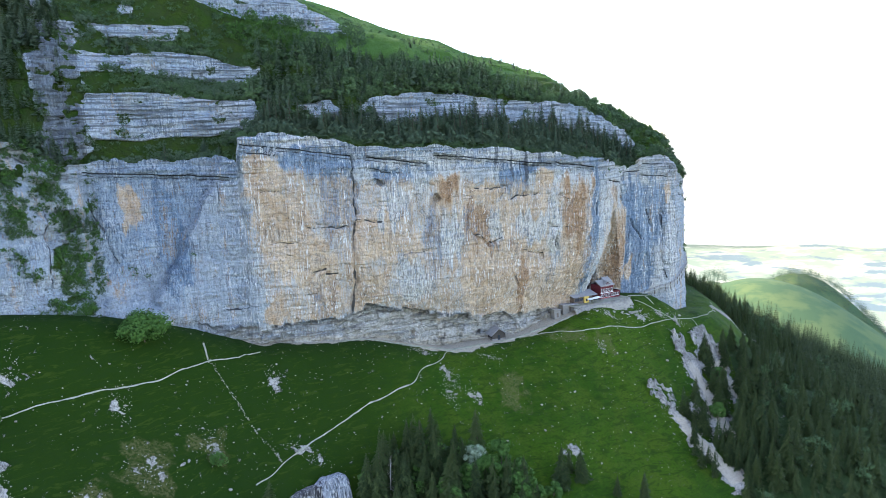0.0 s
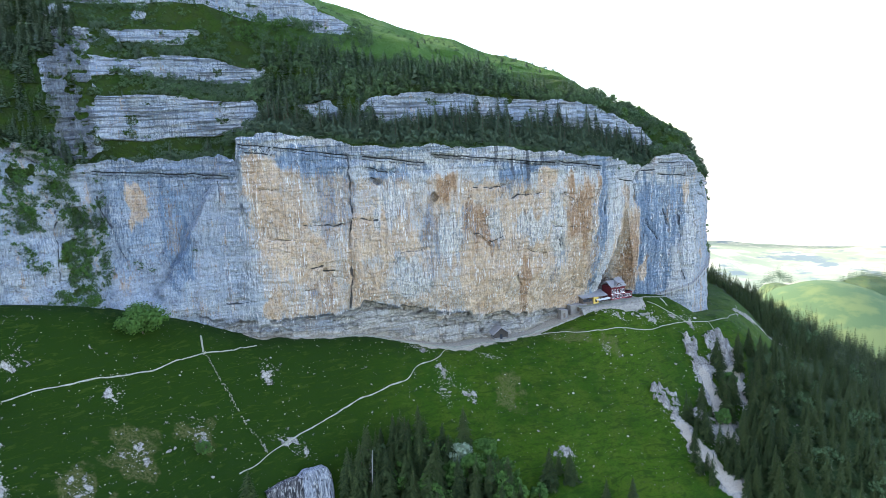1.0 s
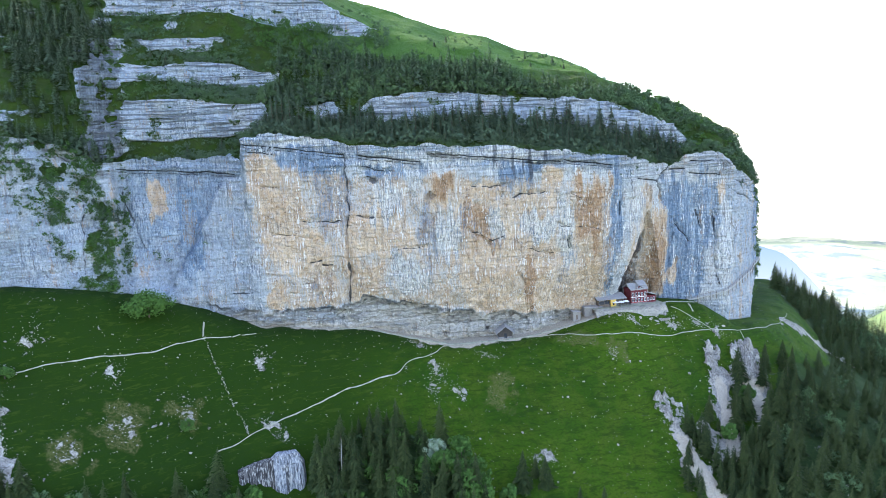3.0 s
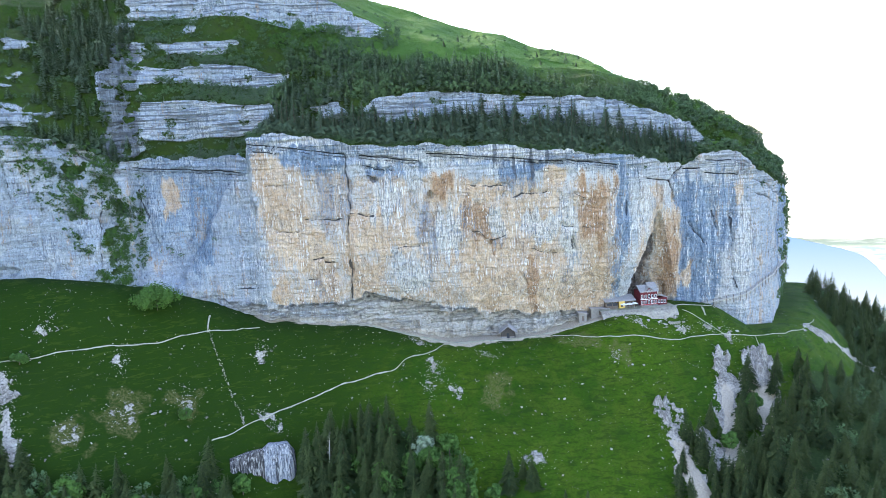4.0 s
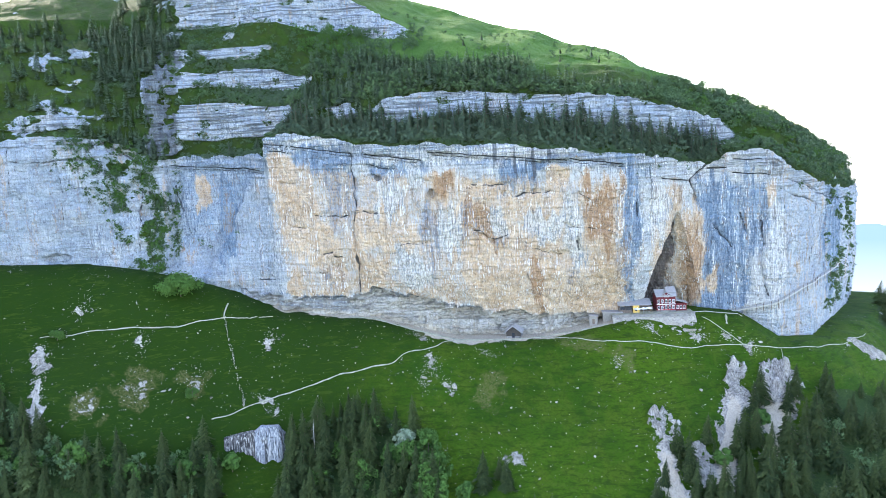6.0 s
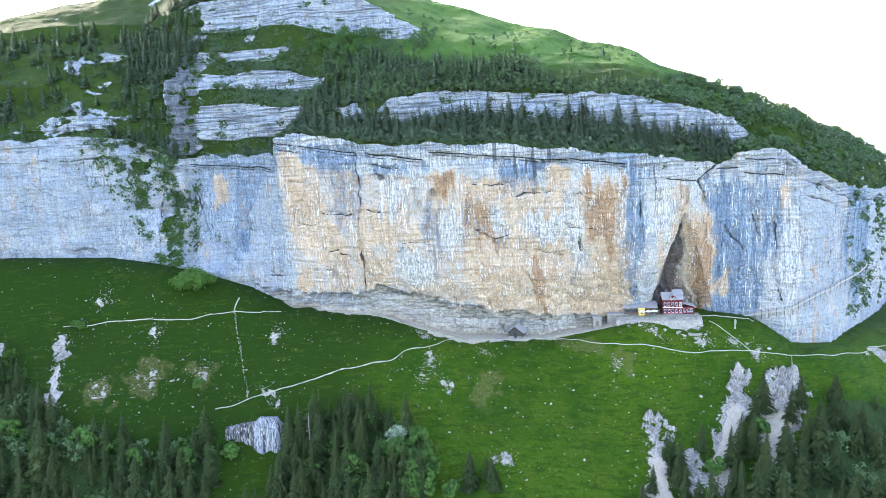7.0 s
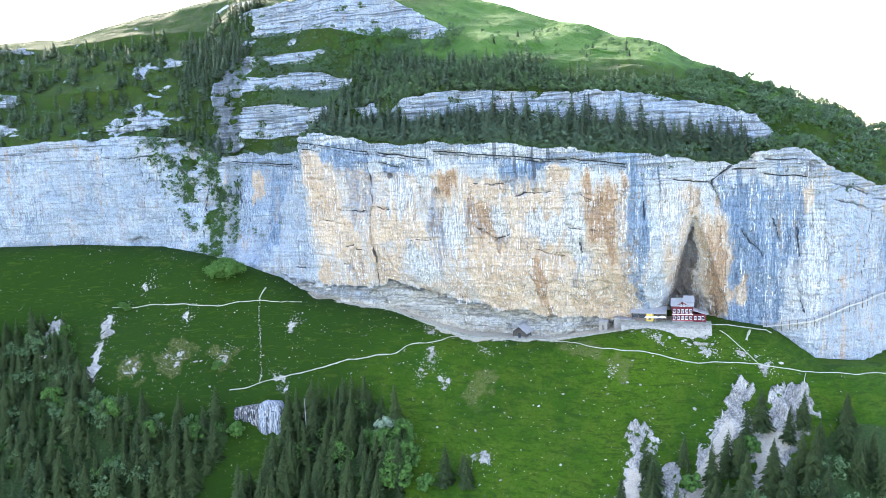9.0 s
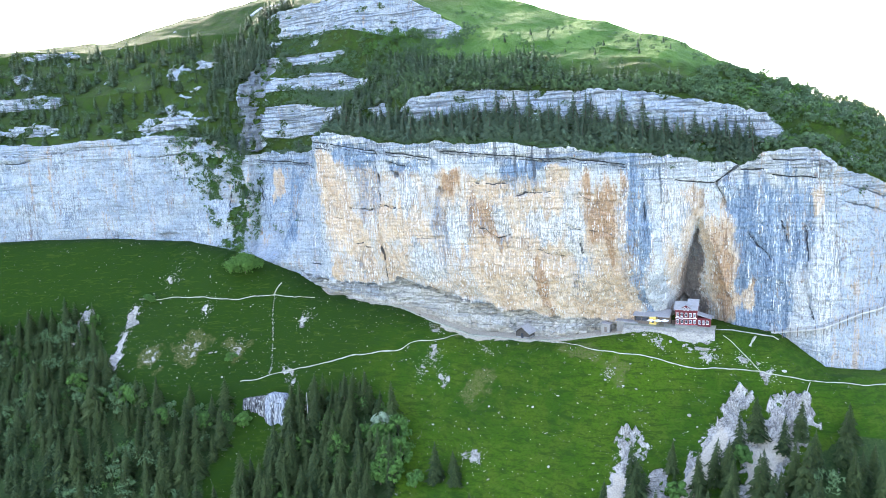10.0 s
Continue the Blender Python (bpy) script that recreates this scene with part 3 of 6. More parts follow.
        rocky += [i in (2, 4, 6, 8)] * c
        band_no += [i] * c
        for f in np.linspace(0, 1, c + 1)[1:]:
            rows_o.append(o0 + (o1 - o0) * f), rows_z.append(z0 + (z1 - z0) * f)
        o0, z0 = o1, z1
    O, Z = np.array(rows_o), np.array(rows_z)
    P = np.stack([rim[:, 0] + inward[:, 0] * O, rim[:, 1] + inward[:, 1] * O, Z], -1)
    du, dv = np.gradient(P, axis=1), np.gradient(P, axis=0)
    N = np.cross(du, dv)
    N /= np.linalg.norm(N, axis=2, keepdims=True) + 1e-9
    ragged = S[None] + 4 * fbm(P[..., 0] * 0.08, P[..., 1] * 0.08, P[..., 2] * 0.2, 3, 33)
    patch = ramp(-0.2, 0.2, fbm(P[..., 0] * 0.035, P[..., 1] * 0.035, P[..., 2] * 0.02, 3, 34) + 0.55 * fbm(P[..., 0] * 0.14, P[..., 1] * 0.14, P[..., 2] * 0.3, 3, 35))
    west = ramp(232, 222, ragged) * patch * ramp(0.0, 0.3, fbm(P[..., 0] * 0.03, P[..., 1] * 0.03, P[..., 2] * 0.03, 3, 36))
    edge = fbm(P[..., 0] * 0.3, P[..., 1] * 0.3, P[..., 2] * 0.5, 3, 37)
    rib = ramp(236, 239, ragged) * ramp(252, 250, ragged) * ramp(-0.5, -0.1, edge)
    parts = np.maximum(np.maximum(ramp(305, 303, ragged), ramp(318, 320, ragged) * ramp(332, 330, ragged)), ramp(336, 339, ragged) * ramp(489, 485, ragged))
    reach_of = {2: np.maximum(west, ramp(249, 250, ragged) * parts), 4: np.maximum(west, ramp(249, 250, ragged) * ramp(308, 300, ragged)),
                6: np.maximum(west, ramp(254, 258, ragged) * ramp(290, 282, ragged)), 8: np.maximum(west, ramp(240, 246, ragged) * ramp(345, 330, ragged))}
    steep = np.zeros(N.shape[:2])
    for r, i in enumerate(band_no):
        steep[r] = reach_of[i][r] * (1 - ramp(0.62, 0.80, N[r, :, 2] + 0.22 * edge[r])) if i in reach_of else 0
        if 0 < i < 7:
            steep[r] = np.maximum(steep[r], rib[r])
    steep[:FACE_ROWS] = 1
    x, y, z = P[..., 0], P[..., 1], P[..., 2]
    face = np.zeros_like(steep)
    face[:FACE_ROWS] = 1
    tall = np.zeros_like(steep) + ramp(0, 14, np.array(rim_z)[None] - z) * face
    rough = ramp(255, 240, S)[None] + 0 * z
    ws, wz = S[None] + 2.2 * vnoise(x * 0.12, y * 0.12, z * 0.12, 17), z + 1.6 * vnoise(x * 0.1, y * 0.1, z * 0.1, 18)
    cells = lattice(np.floor(ws / 4.2), np.floor(wz / 3.1 + 0.5 * np.floor(ws / 4.2)), 0 * z, 3) + 0.6 * lattice(np.floor(ws / 1.7), np.floor(wz / 1.5), 0 * z, 4) - 0.8
    strat = np.abs(vnoise(x * 0.03, y * 0.03, z * 1.1, 6)) * 0.75 + vnoise(x * 0.05, y * 0.05, z * 2.3, 5) * 0.25
    bulge = fbm(x * 0.04, y * 0.04, z * 0.04, 3, 11) * 0.9
    blocks = np.round(fbm(x * 0.11, y * 0.11, z * 0.16, 3, 19) * 2.2) / 2.2 * 0.55
    ribs = (0.5 - np.abs(vnoise(x * 0.33, y * 0.33, z * 0.025, 23))) * 0.9 + vnoise(x * 0.9, y * 0.9, z * 0.06, 24) * 0.22
    grit = vnoise(x * 0.9, y * 0.9, z * 0.9, 27) * 0.18 + cells * 0.32
    d = steep * (bulge + (1 - 0.75 * tall) * strat * 1.6 + blocks * (1 + 0.8 * (1 - face)) + ribs * (0.35 + 0.65 * face) + grit + rough * fbm(x * 0.18, y * 0.18, z * 0.13, 3, 29) * 0.7)
    below = ramp(0.6, -0.6, z - roof[None]) * face * (ramp(278, 290, S) * ramp(442, 432, S))[None]
    d = d + below * (strat * 1.7 + cells * 1.3 + 0.5 * np.round(1.6 * vnoise(x * 0.12, y * 0.12, z * 0.35, 38)))
    d = d + (1 - steep) * fbm(x * 0.06, y * 0.06, 0 * z, 5, 31) * 1.2
    P = P + N * d[..., None]
    return P, N, steep, O, face


FACE_ROWS = 215
mount_P, mount_N, mount_steep, mount_O, mount_face = build_mountain()
x, y, z = mount_P[..., 0], mount_P[..., 1], mount_P[..., 2]
S2 = np.broadcast_to(rim_s[None], z.shape)
lump = fbm(x * 0.09, y * 0.09, z * 0.09, 4, 41)
green = (1 - mount_steep) * ramp(-0.9, 0.1, lump + 0.35) * (1 - mount_face)
# turf in the broken gully west of the great wall, on its ledges and in cracks
green = np.maximum(green, (1 - mount_steep) * ramp(28, 38, mount_O) * (1 - mount_face) * (S2 > 300))
gully = ramp(14, 5, np.abs(S2 - np.interp(z, [12, 35, 70], [238, 242, 226])) / np.interp(z, [12, 35, 70], [0.5, 1.0, 1.7])) * (S2 < 275)
green = np.maximum(green, gully * ramp(0.0, 0.7, fbm(x * 0.22, y * 0.22, z * 0.22, 4, 46)) * 0.7)
green = np.maximum(green, ramp(0.42, 0.7, fbm(x * 0.16, y * 0.16, z * 0.3, 3, 43)) * 0.5 * (1 - mount_face) * (mount_O < 60))
smear_s, smear_z = fbm(S2 * 0.12, z * 0.1, 0 * z, 4, 44), fbm(S2 * 0.45, z * 0.06, 0 * z, 4, 45)
ochre, rust_shade, blue, dark, white = [stain(S2, z, q, smear_s, smear_z) * mount_face for q in (OCHRE, RUST, BLUE, DARK, WHITE)]
cleft = np.full(z.shape, 3.0)
for s0, z0, s1, z1, deep in CLEFTS:
    near = (S2 > min(s0, s1) - 4) & (S2 < max(s0, s1) + 4) & (mount_face > 0)
    cleft[near] = np.minimum(cleft[near], line_gap(S2[near] + smear_s[near] * 0.9, z[near] + smear_s[near] * 1.1, s0, z0, s1, z1) - 0.16 * deep * (1 + 0.8 * smear_z[near]))
seam_at = np.where(mount_face > 0, seam_gap(S2, z), 9.0)
# gully rib turned from the light: its shade put into the colour
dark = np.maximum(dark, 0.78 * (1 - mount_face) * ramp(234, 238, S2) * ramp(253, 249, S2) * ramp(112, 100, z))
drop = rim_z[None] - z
# the two notches under the rim: groove shade painted as dark lines
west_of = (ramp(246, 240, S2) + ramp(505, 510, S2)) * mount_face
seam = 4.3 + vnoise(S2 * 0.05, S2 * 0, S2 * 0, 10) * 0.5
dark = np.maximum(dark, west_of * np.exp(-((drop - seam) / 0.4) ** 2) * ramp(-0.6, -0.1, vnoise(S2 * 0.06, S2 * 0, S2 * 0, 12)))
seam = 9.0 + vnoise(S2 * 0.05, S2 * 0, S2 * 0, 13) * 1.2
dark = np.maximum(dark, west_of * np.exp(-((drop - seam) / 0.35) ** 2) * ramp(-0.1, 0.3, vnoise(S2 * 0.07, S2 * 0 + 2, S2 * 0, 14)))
top_strip = ramp(12, 5, drop) * mount_face * (S2 > 290) * (S2 < 450)
blue = np.maximum(blue, 0.42 * top_strip)
ochre = ochre * (1 - ramp(8, 4, drop))
ochre = np.maximum(ochre, 0.52 * mount_face * ramp(368, 378, S2) * ramp(436, 430, S2) * ramp(42, 34, z))
ochre = np.maximum(ochre, 0.46 * mount_face * ramp(446, 450, S2) * ramp(467, 462, S2) * ramp(40, 34, z))
ochre = np.maximum(ochre, 0.38 * mount_face * ramp(298, 306, S2) * ramp(445, 430, S2) * ramp(8, 14, drop))
blue = np.maximum(blue, 0.10 * mount_face * ramp(300, 285, S2))
blue = np.maximum(blue, 0.30 * (1 - mount_face) * mount_steep)
# recessed wall bluer and darker than the slab: shade put into its colour
edge_s = np.interp(z, [5, 58], [263, 293])
blue = np.maximum(blue, 0.40 * mount_face * ramp(0.0, 1.5, edge_s - S2) * ramp(248, 252, S2) * ramp(12, 24, z))
cool = np.maximum(mount_face * ramp(306, 290, S2), 0.85 * (1 - mount_face))
cool = np.maximum(cool, 0.9 * mount_face * ramp(494, 502, S2))
blue = np.maximum(blue, 0.16 * mount_face * ramp(498, 505, S2))
ochre = np.maximum(ochre, 0.16 * mount_face * ramp(500, 506, S2) * ramp(545, 530, S2))
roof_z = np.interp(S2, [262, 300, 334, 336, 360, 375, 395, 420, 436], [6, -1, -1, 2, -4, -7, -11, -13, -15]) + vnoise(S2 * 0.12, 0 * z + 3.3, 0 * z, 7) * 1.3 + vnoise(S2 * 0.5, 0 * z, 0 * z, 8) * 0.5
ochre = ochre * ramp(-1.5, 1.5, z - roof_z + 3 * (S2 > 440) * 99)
# shade below the overhang and its ledges, painted as dark wavy lines
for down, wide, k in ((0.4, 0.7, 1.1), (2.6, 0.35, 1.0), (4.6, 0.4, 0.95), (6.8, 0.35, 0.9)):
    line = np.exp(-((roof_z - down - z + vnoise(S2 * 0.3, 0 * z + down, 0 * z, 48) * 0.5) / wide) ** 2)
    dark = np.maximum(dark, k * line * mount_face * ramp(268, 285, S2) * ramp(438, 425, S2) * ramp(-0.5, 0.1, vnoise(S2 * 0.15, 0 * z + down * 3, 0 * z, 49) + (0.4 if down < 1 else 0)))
# cave shade put into the colour, darkest along its deeper left side
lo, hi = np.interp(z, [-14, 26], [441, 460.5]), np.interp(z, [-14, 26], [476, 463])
cave_shade = ramp(0.0, 1.5, S2 - lo) * ramp(0.62, 0.30, (S2 - lo) / (hi - lo) + 0.12 * smear_s) * ramp(27, 20, z) * mount_face
dark, ochre = np.maximum(dark * 0.92, 0.82 * cave_shade), ochre * (1 - cave_shade)
rust_shade = np.maximum(rust_shade, 0.8 * cave_shade)
bedded = (1 - mount_face) * mount_steep + mount_face * ramp(7, 3, drop) * 0.5
bedded = np.maximum(bedded, mount_face * 0.22 * ramp(300, 290, S2))
# beds under the overhang darkened, ledge shade put into the colour
bedded = np.maximum(bedded, mount_face * ramp(1.0, -0.5, z - roof_z) * ramp(275, 290, S2) * ramp(442, 430, S2))
dust = mount_face * np.maximum(ramp(3.2, 1.0, z - base_z[None]) * 0.85, 0.38 * ramp(1.0, -1.0, z - roof_z + 1.2 * lump)) * ramp(275, 300, S2) * ramp(447, 436, S2)
mountain = tagged(new("cliff", grid_mesh("cliff", mount_P, MOUNTAIN, False, [("grass", green), ("ochre", ochre), ("rust_shade", rust_shade), ("blue", blue), ("dark", dark), ("white", white), ("dust", dust), ("bedded", bedded), ("cool", cool), ("cleft", cleft), ("seam", seam_at), ("wall", mount_face * ramp(275, 300, S2) * ramp(520, 490, S2)), ("alp", (1 - mount_face) * ramp(25, 38, mount_O + 6 * smear_s) * ramp(300, 330, S2))])),
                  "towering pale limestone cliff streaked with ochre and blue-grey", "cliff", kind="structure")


def inside(poly, x, y):
    x, y = np.asarray(x, float), np.asarray(y, float)
    hit = np.zeros(x.shape, bool)
    for (x0, y0), (x1, y1) in zip(poly, poly[1:] + poly[:1]):
        hit ^= ((y0 > y) != (y1 > y)) & (x < (x1 - x0) * (y - y0) / (y1 - y0 + 1e-12) + x0)
    return hit


WOODS = {
    "east": [(121, 300), (124, 312), (140, 328), (150, 345), (152, 372), (140, 392), (138, 430), (150, 480), (330, 480), (330, 180), (220, 110), (120, 130), (95, 215), (98, 240), (108, 262), (118, 285)],
    "middle": [(-29, 204), (-24, 212), (-8, 226), (6, 224), (18, 220), (28, 205), (30, 170), (0, 150), (-22, 165), (-24, 190)],
    "west": [(-160, 112), (-140, 142), (-128, 150), (-110, 150), (-92, 146), (-80, 150), (-60, 162), (-52, 182), (-44, 182), (-36, 165), (0, 150), (40, 158), (58, 120), (30, 84), (-30, 70), (-90, 52), (-150, 70)],
}


# ---- the ground: one sheet from the meadow below the cliff out to the plain ----
FIELD_X, FIELD_Y = np.arange(-260, 341, 60.0), np.arange(40, 461, 60.0)
FIELD_Z = np.array([
    [10, -30, -68, -94, -122, -138, -143, -150, -160, -173, -190],
    [55, 15, -44, -64, -95, -113, -120, -128, -141, -159, -179],
    [83, 42, -3, -32, -75, -89, -96, -108, -126, -148, -171],
    [103, 65, 30, -8, -37, -58, -71, -89, -111, -137, -164],
    [122, 87, 52, 18, -8, -20, -42, -66, -95, -125, -154],
    [140, 107, 74, 44, 21, 8, -16, -55, -86, -115, -144],
    [156, 125, 94, 65, 41, 20, -8, -46, -81, -109, -136],
    [171, 141, 110, 81, 54, 25, -7, -40, -75, -105, -130]], float)


def cubic(t):
    return np.stack([-0.5 * t + t * t - 0.5 * t ** 3, 1 - 2.5 * t * t + 1.5 * t ** 3, 0.5 * t + 2 * t * t - 1.5 * t ** 3, -0.5 * t * t + 0.5 * t ** 3], -1)


def field(x, y):
    """Smooth height from the coarse table."""
    gx, gy = np.clip((x + 260) / 60, 0, 9.999), np.clip((y - 40) / 60, 0, 6.999)
    ix, iy = gx.astype(int), gy.astype(int)
    wx, wy = cubic(gx - ix), cubic(gy - iy)
    out = 0.0
    for a in range(4):
        for b in range(4):
            out = out + FIELD_Z[np.clip(iy + a - 1, 0, 7), np.clip(ix + b - 1, 0, 10)] * wy[..., a] * wx[..., b]
    return out


foot = rim + inward * lean_back[:, None]


def to_foot(x, y):
    """Nearest place along the cliff's foot and the distance in front of it (behind: minus)."""
    q = np.stack([np.ravel(x), np.ravel(y)], 1)
    thin = foot[::5].astype(np.float32)
    k = np.zeros(len(q), int)
    near = np.where((np.abs(q[:, 0]) < 330) & (q[:, 1] > 0) & (q[:, 1] < 640))[0]
    for i in range(0, len(near), 20000):
        c = q[near[i:i + 20000]].astype(np.float32)
        k[near[i:i + 20000]] = np.argmin((c[:, :1] - thin[None, :, 0]) ** 2 + (c[:, 1:] - thin[None, :, 1]) ** 2, 1) * 5
    best = np.full(len(near), 1e12)
    k0 = k[near]
    for j in range(-4, 5):  # the nearest of the finer steps
        kj = np.clip(k0 + j, 0, len(foot) - 1)
        dj = ((q[near] - foot[kj]) ** 2).sum(1)
        better = dj < best
        best[better] = dj[better]
        k[near[better]] = kj[better]
    d = q - foot[k]
    side = -np.sign((d * inward[k]).sum(1))
    far = np.ones(len(q), bool)
    far[near] = False
    d = np.where(far, 999.0, np.linalg.norm(d, axis=1) * side)
    return k.reshape(np.shape(x)), d.reshape(np.shape(x))


# bare rock and scree on the meadow: centre line, half width, how far it stands proud
OUTCROPS = [
    ([(79.5, 268), (82, 259), (88, 248), (96, 236)], 4.0, 1.8), ([(97, 299), (99, 287), (100, 272), (102, 256)], 3.4, 2.0),
    ([(111, 306), (112, 299), (111, 290), (115, 279)], 5.5, 3.2), ([(91, 262), (97, 252)], 3.0, 0.8),
    ([(-120, 166), (-114, 163), (-105, 156), (-96, 150)], 2.2, 0.8), ([(-135, 147), (-128, 141)], 2.5, 0.8),
    ([(134, 350), (152, 364), (170, 372)], 3.2, 0.5)]
SCREE = [(-81, 178, 5.5, 4.5), (-88, 163, 5, 3), (-71, 194, 4, 5), (-58, 220, 2.5, 3.5), (40, 233, 6, 2.5), (-1, 248, 4, 4), (7, 246, 3, 2), (-2, 242, 3, 2), (-12, 256, 4, 2), (-93, 190, 4, 4),
         (-119, 184, 3, 4), (92, 309, 3, 2.5), (-45, 206, 6, 2), (14, 262, 4, 1.5), (84, 304, 3, 1.6), (66, 296, 4, 1.5), (60, 279, 2, 1.5), (63, 297.5, 9, 2.6), (79, 305, 7, 4), (100, 311, 4, 3)]
DRY = [(-81, 178, 9, 7), (-88, 163, 8, 5), (21, 252, 6, 9), (-10, 260, 9, 4), (0, 268, 14, 3), (97, 300, 3, 3), (-71, 194, 6, 6), (50, 280, 18, 4)]


def way_gap(x, y, points):
    """Distance from plan places to a line of points."""
    best = np.full(np.shape(x), 1e9)
    for (x0, y0), (x1, y1) in zip(points[:-1], points[1:]):
        t = np.clip(((x - x0) * (x1 - x0) + (y - y0) * (y1 - y0)) / ((x1 - x0) ** 2 + (y1 - y0) ** 2), 0, 1)
        best = np.minimum(best, np.hypot(x - x0 - t * (x1 - x0), y - y0 - t * (y1 - y0)))
    return best


def bare(x, y):
    """How bare the rock lies, and how far it stands proud."""
    shape, lift = np.zeros(np.shape(x)), np.zeros(np.shape(x))
    for line, half, proud in OUTCROPS:
        gap = way_gap(x, y, line)
        near = gap < half * 1.3 + 4
        if not near.any():
            continue
        a, b, o = x[near], y[near], 0 * x[near]
        m = 1 - ramp(0.5, 1.25, (gap[near] + fbm(a * 0.2, b * 0.2, o, 4, 55) * 2.6 + fbm(a * 0.6, b * 0.6, o, 3, 65) * 1.4) / half)
        up = m * proud * 0.95 * (0.4 + 0.9 * np.abs(fbm(a * 0.25, b * 0.25, o, 4, 56)) + 0.5 * np.round(2 * vnoise(a * 0.5, b * 0.5, o, 57)) / 2)
        if half > 3.1:  # a blocky head, and a scree chute below it
            up = up * (0.25 + 1.1 * ramp(16, 9, np.hypot(a - line[0][0], b - line[0][1])))
        shape[near], lift[near] = np.maximum(shape[near], m), np.maximum(lift[near], up)
    return shape, lift


def height(x, y):
    """The ground's height."""
    x, y = np.asarray(x, float), np.asarray(y, float)
    near = field(x, y)
    k, d = to_foot(x, y)
    near = near + (base_z[k] - near) * (1 - ramp(2, 34, d))
    near = near + fbm(x * 0.05, y * 0.05, 0 * x, 4, 51) * 1.2 * ramp(1, 15, d)
    near = near + bare(x, y)[1]
    off, run = (x + 48.5) * 0.63 - (y - 187.0) * 0.77, (x + 48.5) * 0.77 + (y - 187.0) * 0.63  # the hollow before the crag
    near = near - 1.8 * ramp(-0.6, 1.2, off) * ramp(24, 7, off) * ramp(-3, 1, run) * ramp(24, 20, run)
    away = np.hypot(np.maximum(np.maximum(x - 340, -260 - x), 0), np.maximum(np.maximum(y - 460, 40 - y), 0))
    fall = near - 0.42 * away
    out = away > 0
    if not out.any():
        return fall
    fall_near, x, y, fall = fall, x[out], y[out], fall[out]
    plain_z = -590 + fbm(x * 0.0012, y * 0.0012, 0 * x, 5, 61) * 45

    def dome(cx, cy, up, rx, ry):
        return up * np.exp(-(((x - cx) / rx) ** 2 + ((y - cy) / ry) ** 2))
    hill = np.maximum.reduce([dome(575, 1320, 380, 370, 300), dome(575, 1320, 380, 370, 520) * (y < 1320), dome(565, 1500, 362, 130, 150), dome(755, 1520, 352, 260, 170)])
    far = np.maximum(plain_z, -590 + hill) + fbm(x * 0.006, y * 0.006, 0 * x, 3, 63) * 4
    t = 1 / (1 + np.exp(-np.clip((far - fall) / 25, -40, 40)))
    fall_near[out] = fall + (far - fall) * t
    return fall_near


def spaced(limits, fine, growth):
    lo, a, b, hi = limits
    out = list(np.arange(a, b, fine))
    s = fine
    while out[-1] < hi:
        s *= growth
        out.append(out[-1] + s)
    s = fine
    while out[0] > lo:
        s *= growth
        out.insert(0, out[0] - s)
    return np.array(out)


def near_spots(x, y, spots):
    m = np.zeros(np.shape(x))
    for cx, cy, rx, ry in spots:
        near = (np.abs(x - cx) < rx * 2.5) & (np.abs(y - cy) < ry * 2.5)
        a, b, o = x[near], y[near], 0 * x[near]
        r = np.hypot((a - cx) / rx, (b - cy) / ry) + fbm(a * 0.25, b * 0.25, o, 4, 59) * 0.55
        m[near] = np.maximum(m[near], 1 - ramp(0.3, 1.2, r))
    return m


gx, gy = spaced((-4700, -190, 175, 4700), 0.75, 1.06), spaced((-4000, 120, 375, 4700), 0.75, 1.06)
GX, GY = np.meshgrid(gx, gy)
GZ = height(GX, GY)
rock_mask = bare(GX, GY)[0]
rock_mask = np.maximum(rock_mask, near_spots(GX, GY, SCREE) * ramp(-0.2, 0.6, fbm(GX * 0.55, GY * 0.55, 0 * GX, 3, 58)) * 0.64)
wood_mask = np.zeros(GX.shape)
for poly in WOODS.values():
    wood_mask = np.maximum(wood_mask, inside(poly, GX, GY))
foot_k, foot_d = to_foot(GX, GY)
gravel_wide = np.interp(rim_s[foot_k], [290, 345, 372, 420, 445, 455], [2, 3, 11, 9, 7, 2])
gravel = ramp(1, -3, foot_d - gravel_wide + 3 * fbm(GX * 0.15, GY * 0.15, 0 * GX, 3, 66)) * (foot_d > -4) * ramp(285, 300, rim_s[foot_k]) * ramp(460, 448, rim_s[foot_k])
chute = np.zeros(GX.shape)
for line, half, _ in OUTCROPS[:3]:
    chute = np.maximum(chute, ramp(half * 0.9, half * 0.4, way_gap(GX, GY, line) + 1.2 * fbm(GX * 0.3, GY * 0.3, 0 * GX, 3, 67)) * ramp(10, 15, np.hypot(GX - line[0][0], GY - line[0][1])))
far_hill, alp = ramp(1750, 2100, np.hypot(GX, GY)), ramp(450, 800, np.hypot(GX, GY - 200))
ground_P = np.stack([GX, GY, GZ], -1)
ground = tagged(new("ground", grid_mesh("ground", ground_P, GROUND, True, [("rock", rock_mask), ("wood", wood_mask), ("dry", near_spots(GX, GY, DRY)), ("gravel", np.maximum(gravel, chute)), ("haze_fields", far_hill), ("alp", alp), ("west_dark", ramp(40, -60, GX + 25 * fbm(GX * 0.02, GY * 0.02, 0 * GX, 3, 62)))])),
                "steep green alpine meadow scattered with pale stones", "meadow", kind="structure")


def ground_z(x, y):
    return float(height(np.array([x]), np.array([y]))[0])


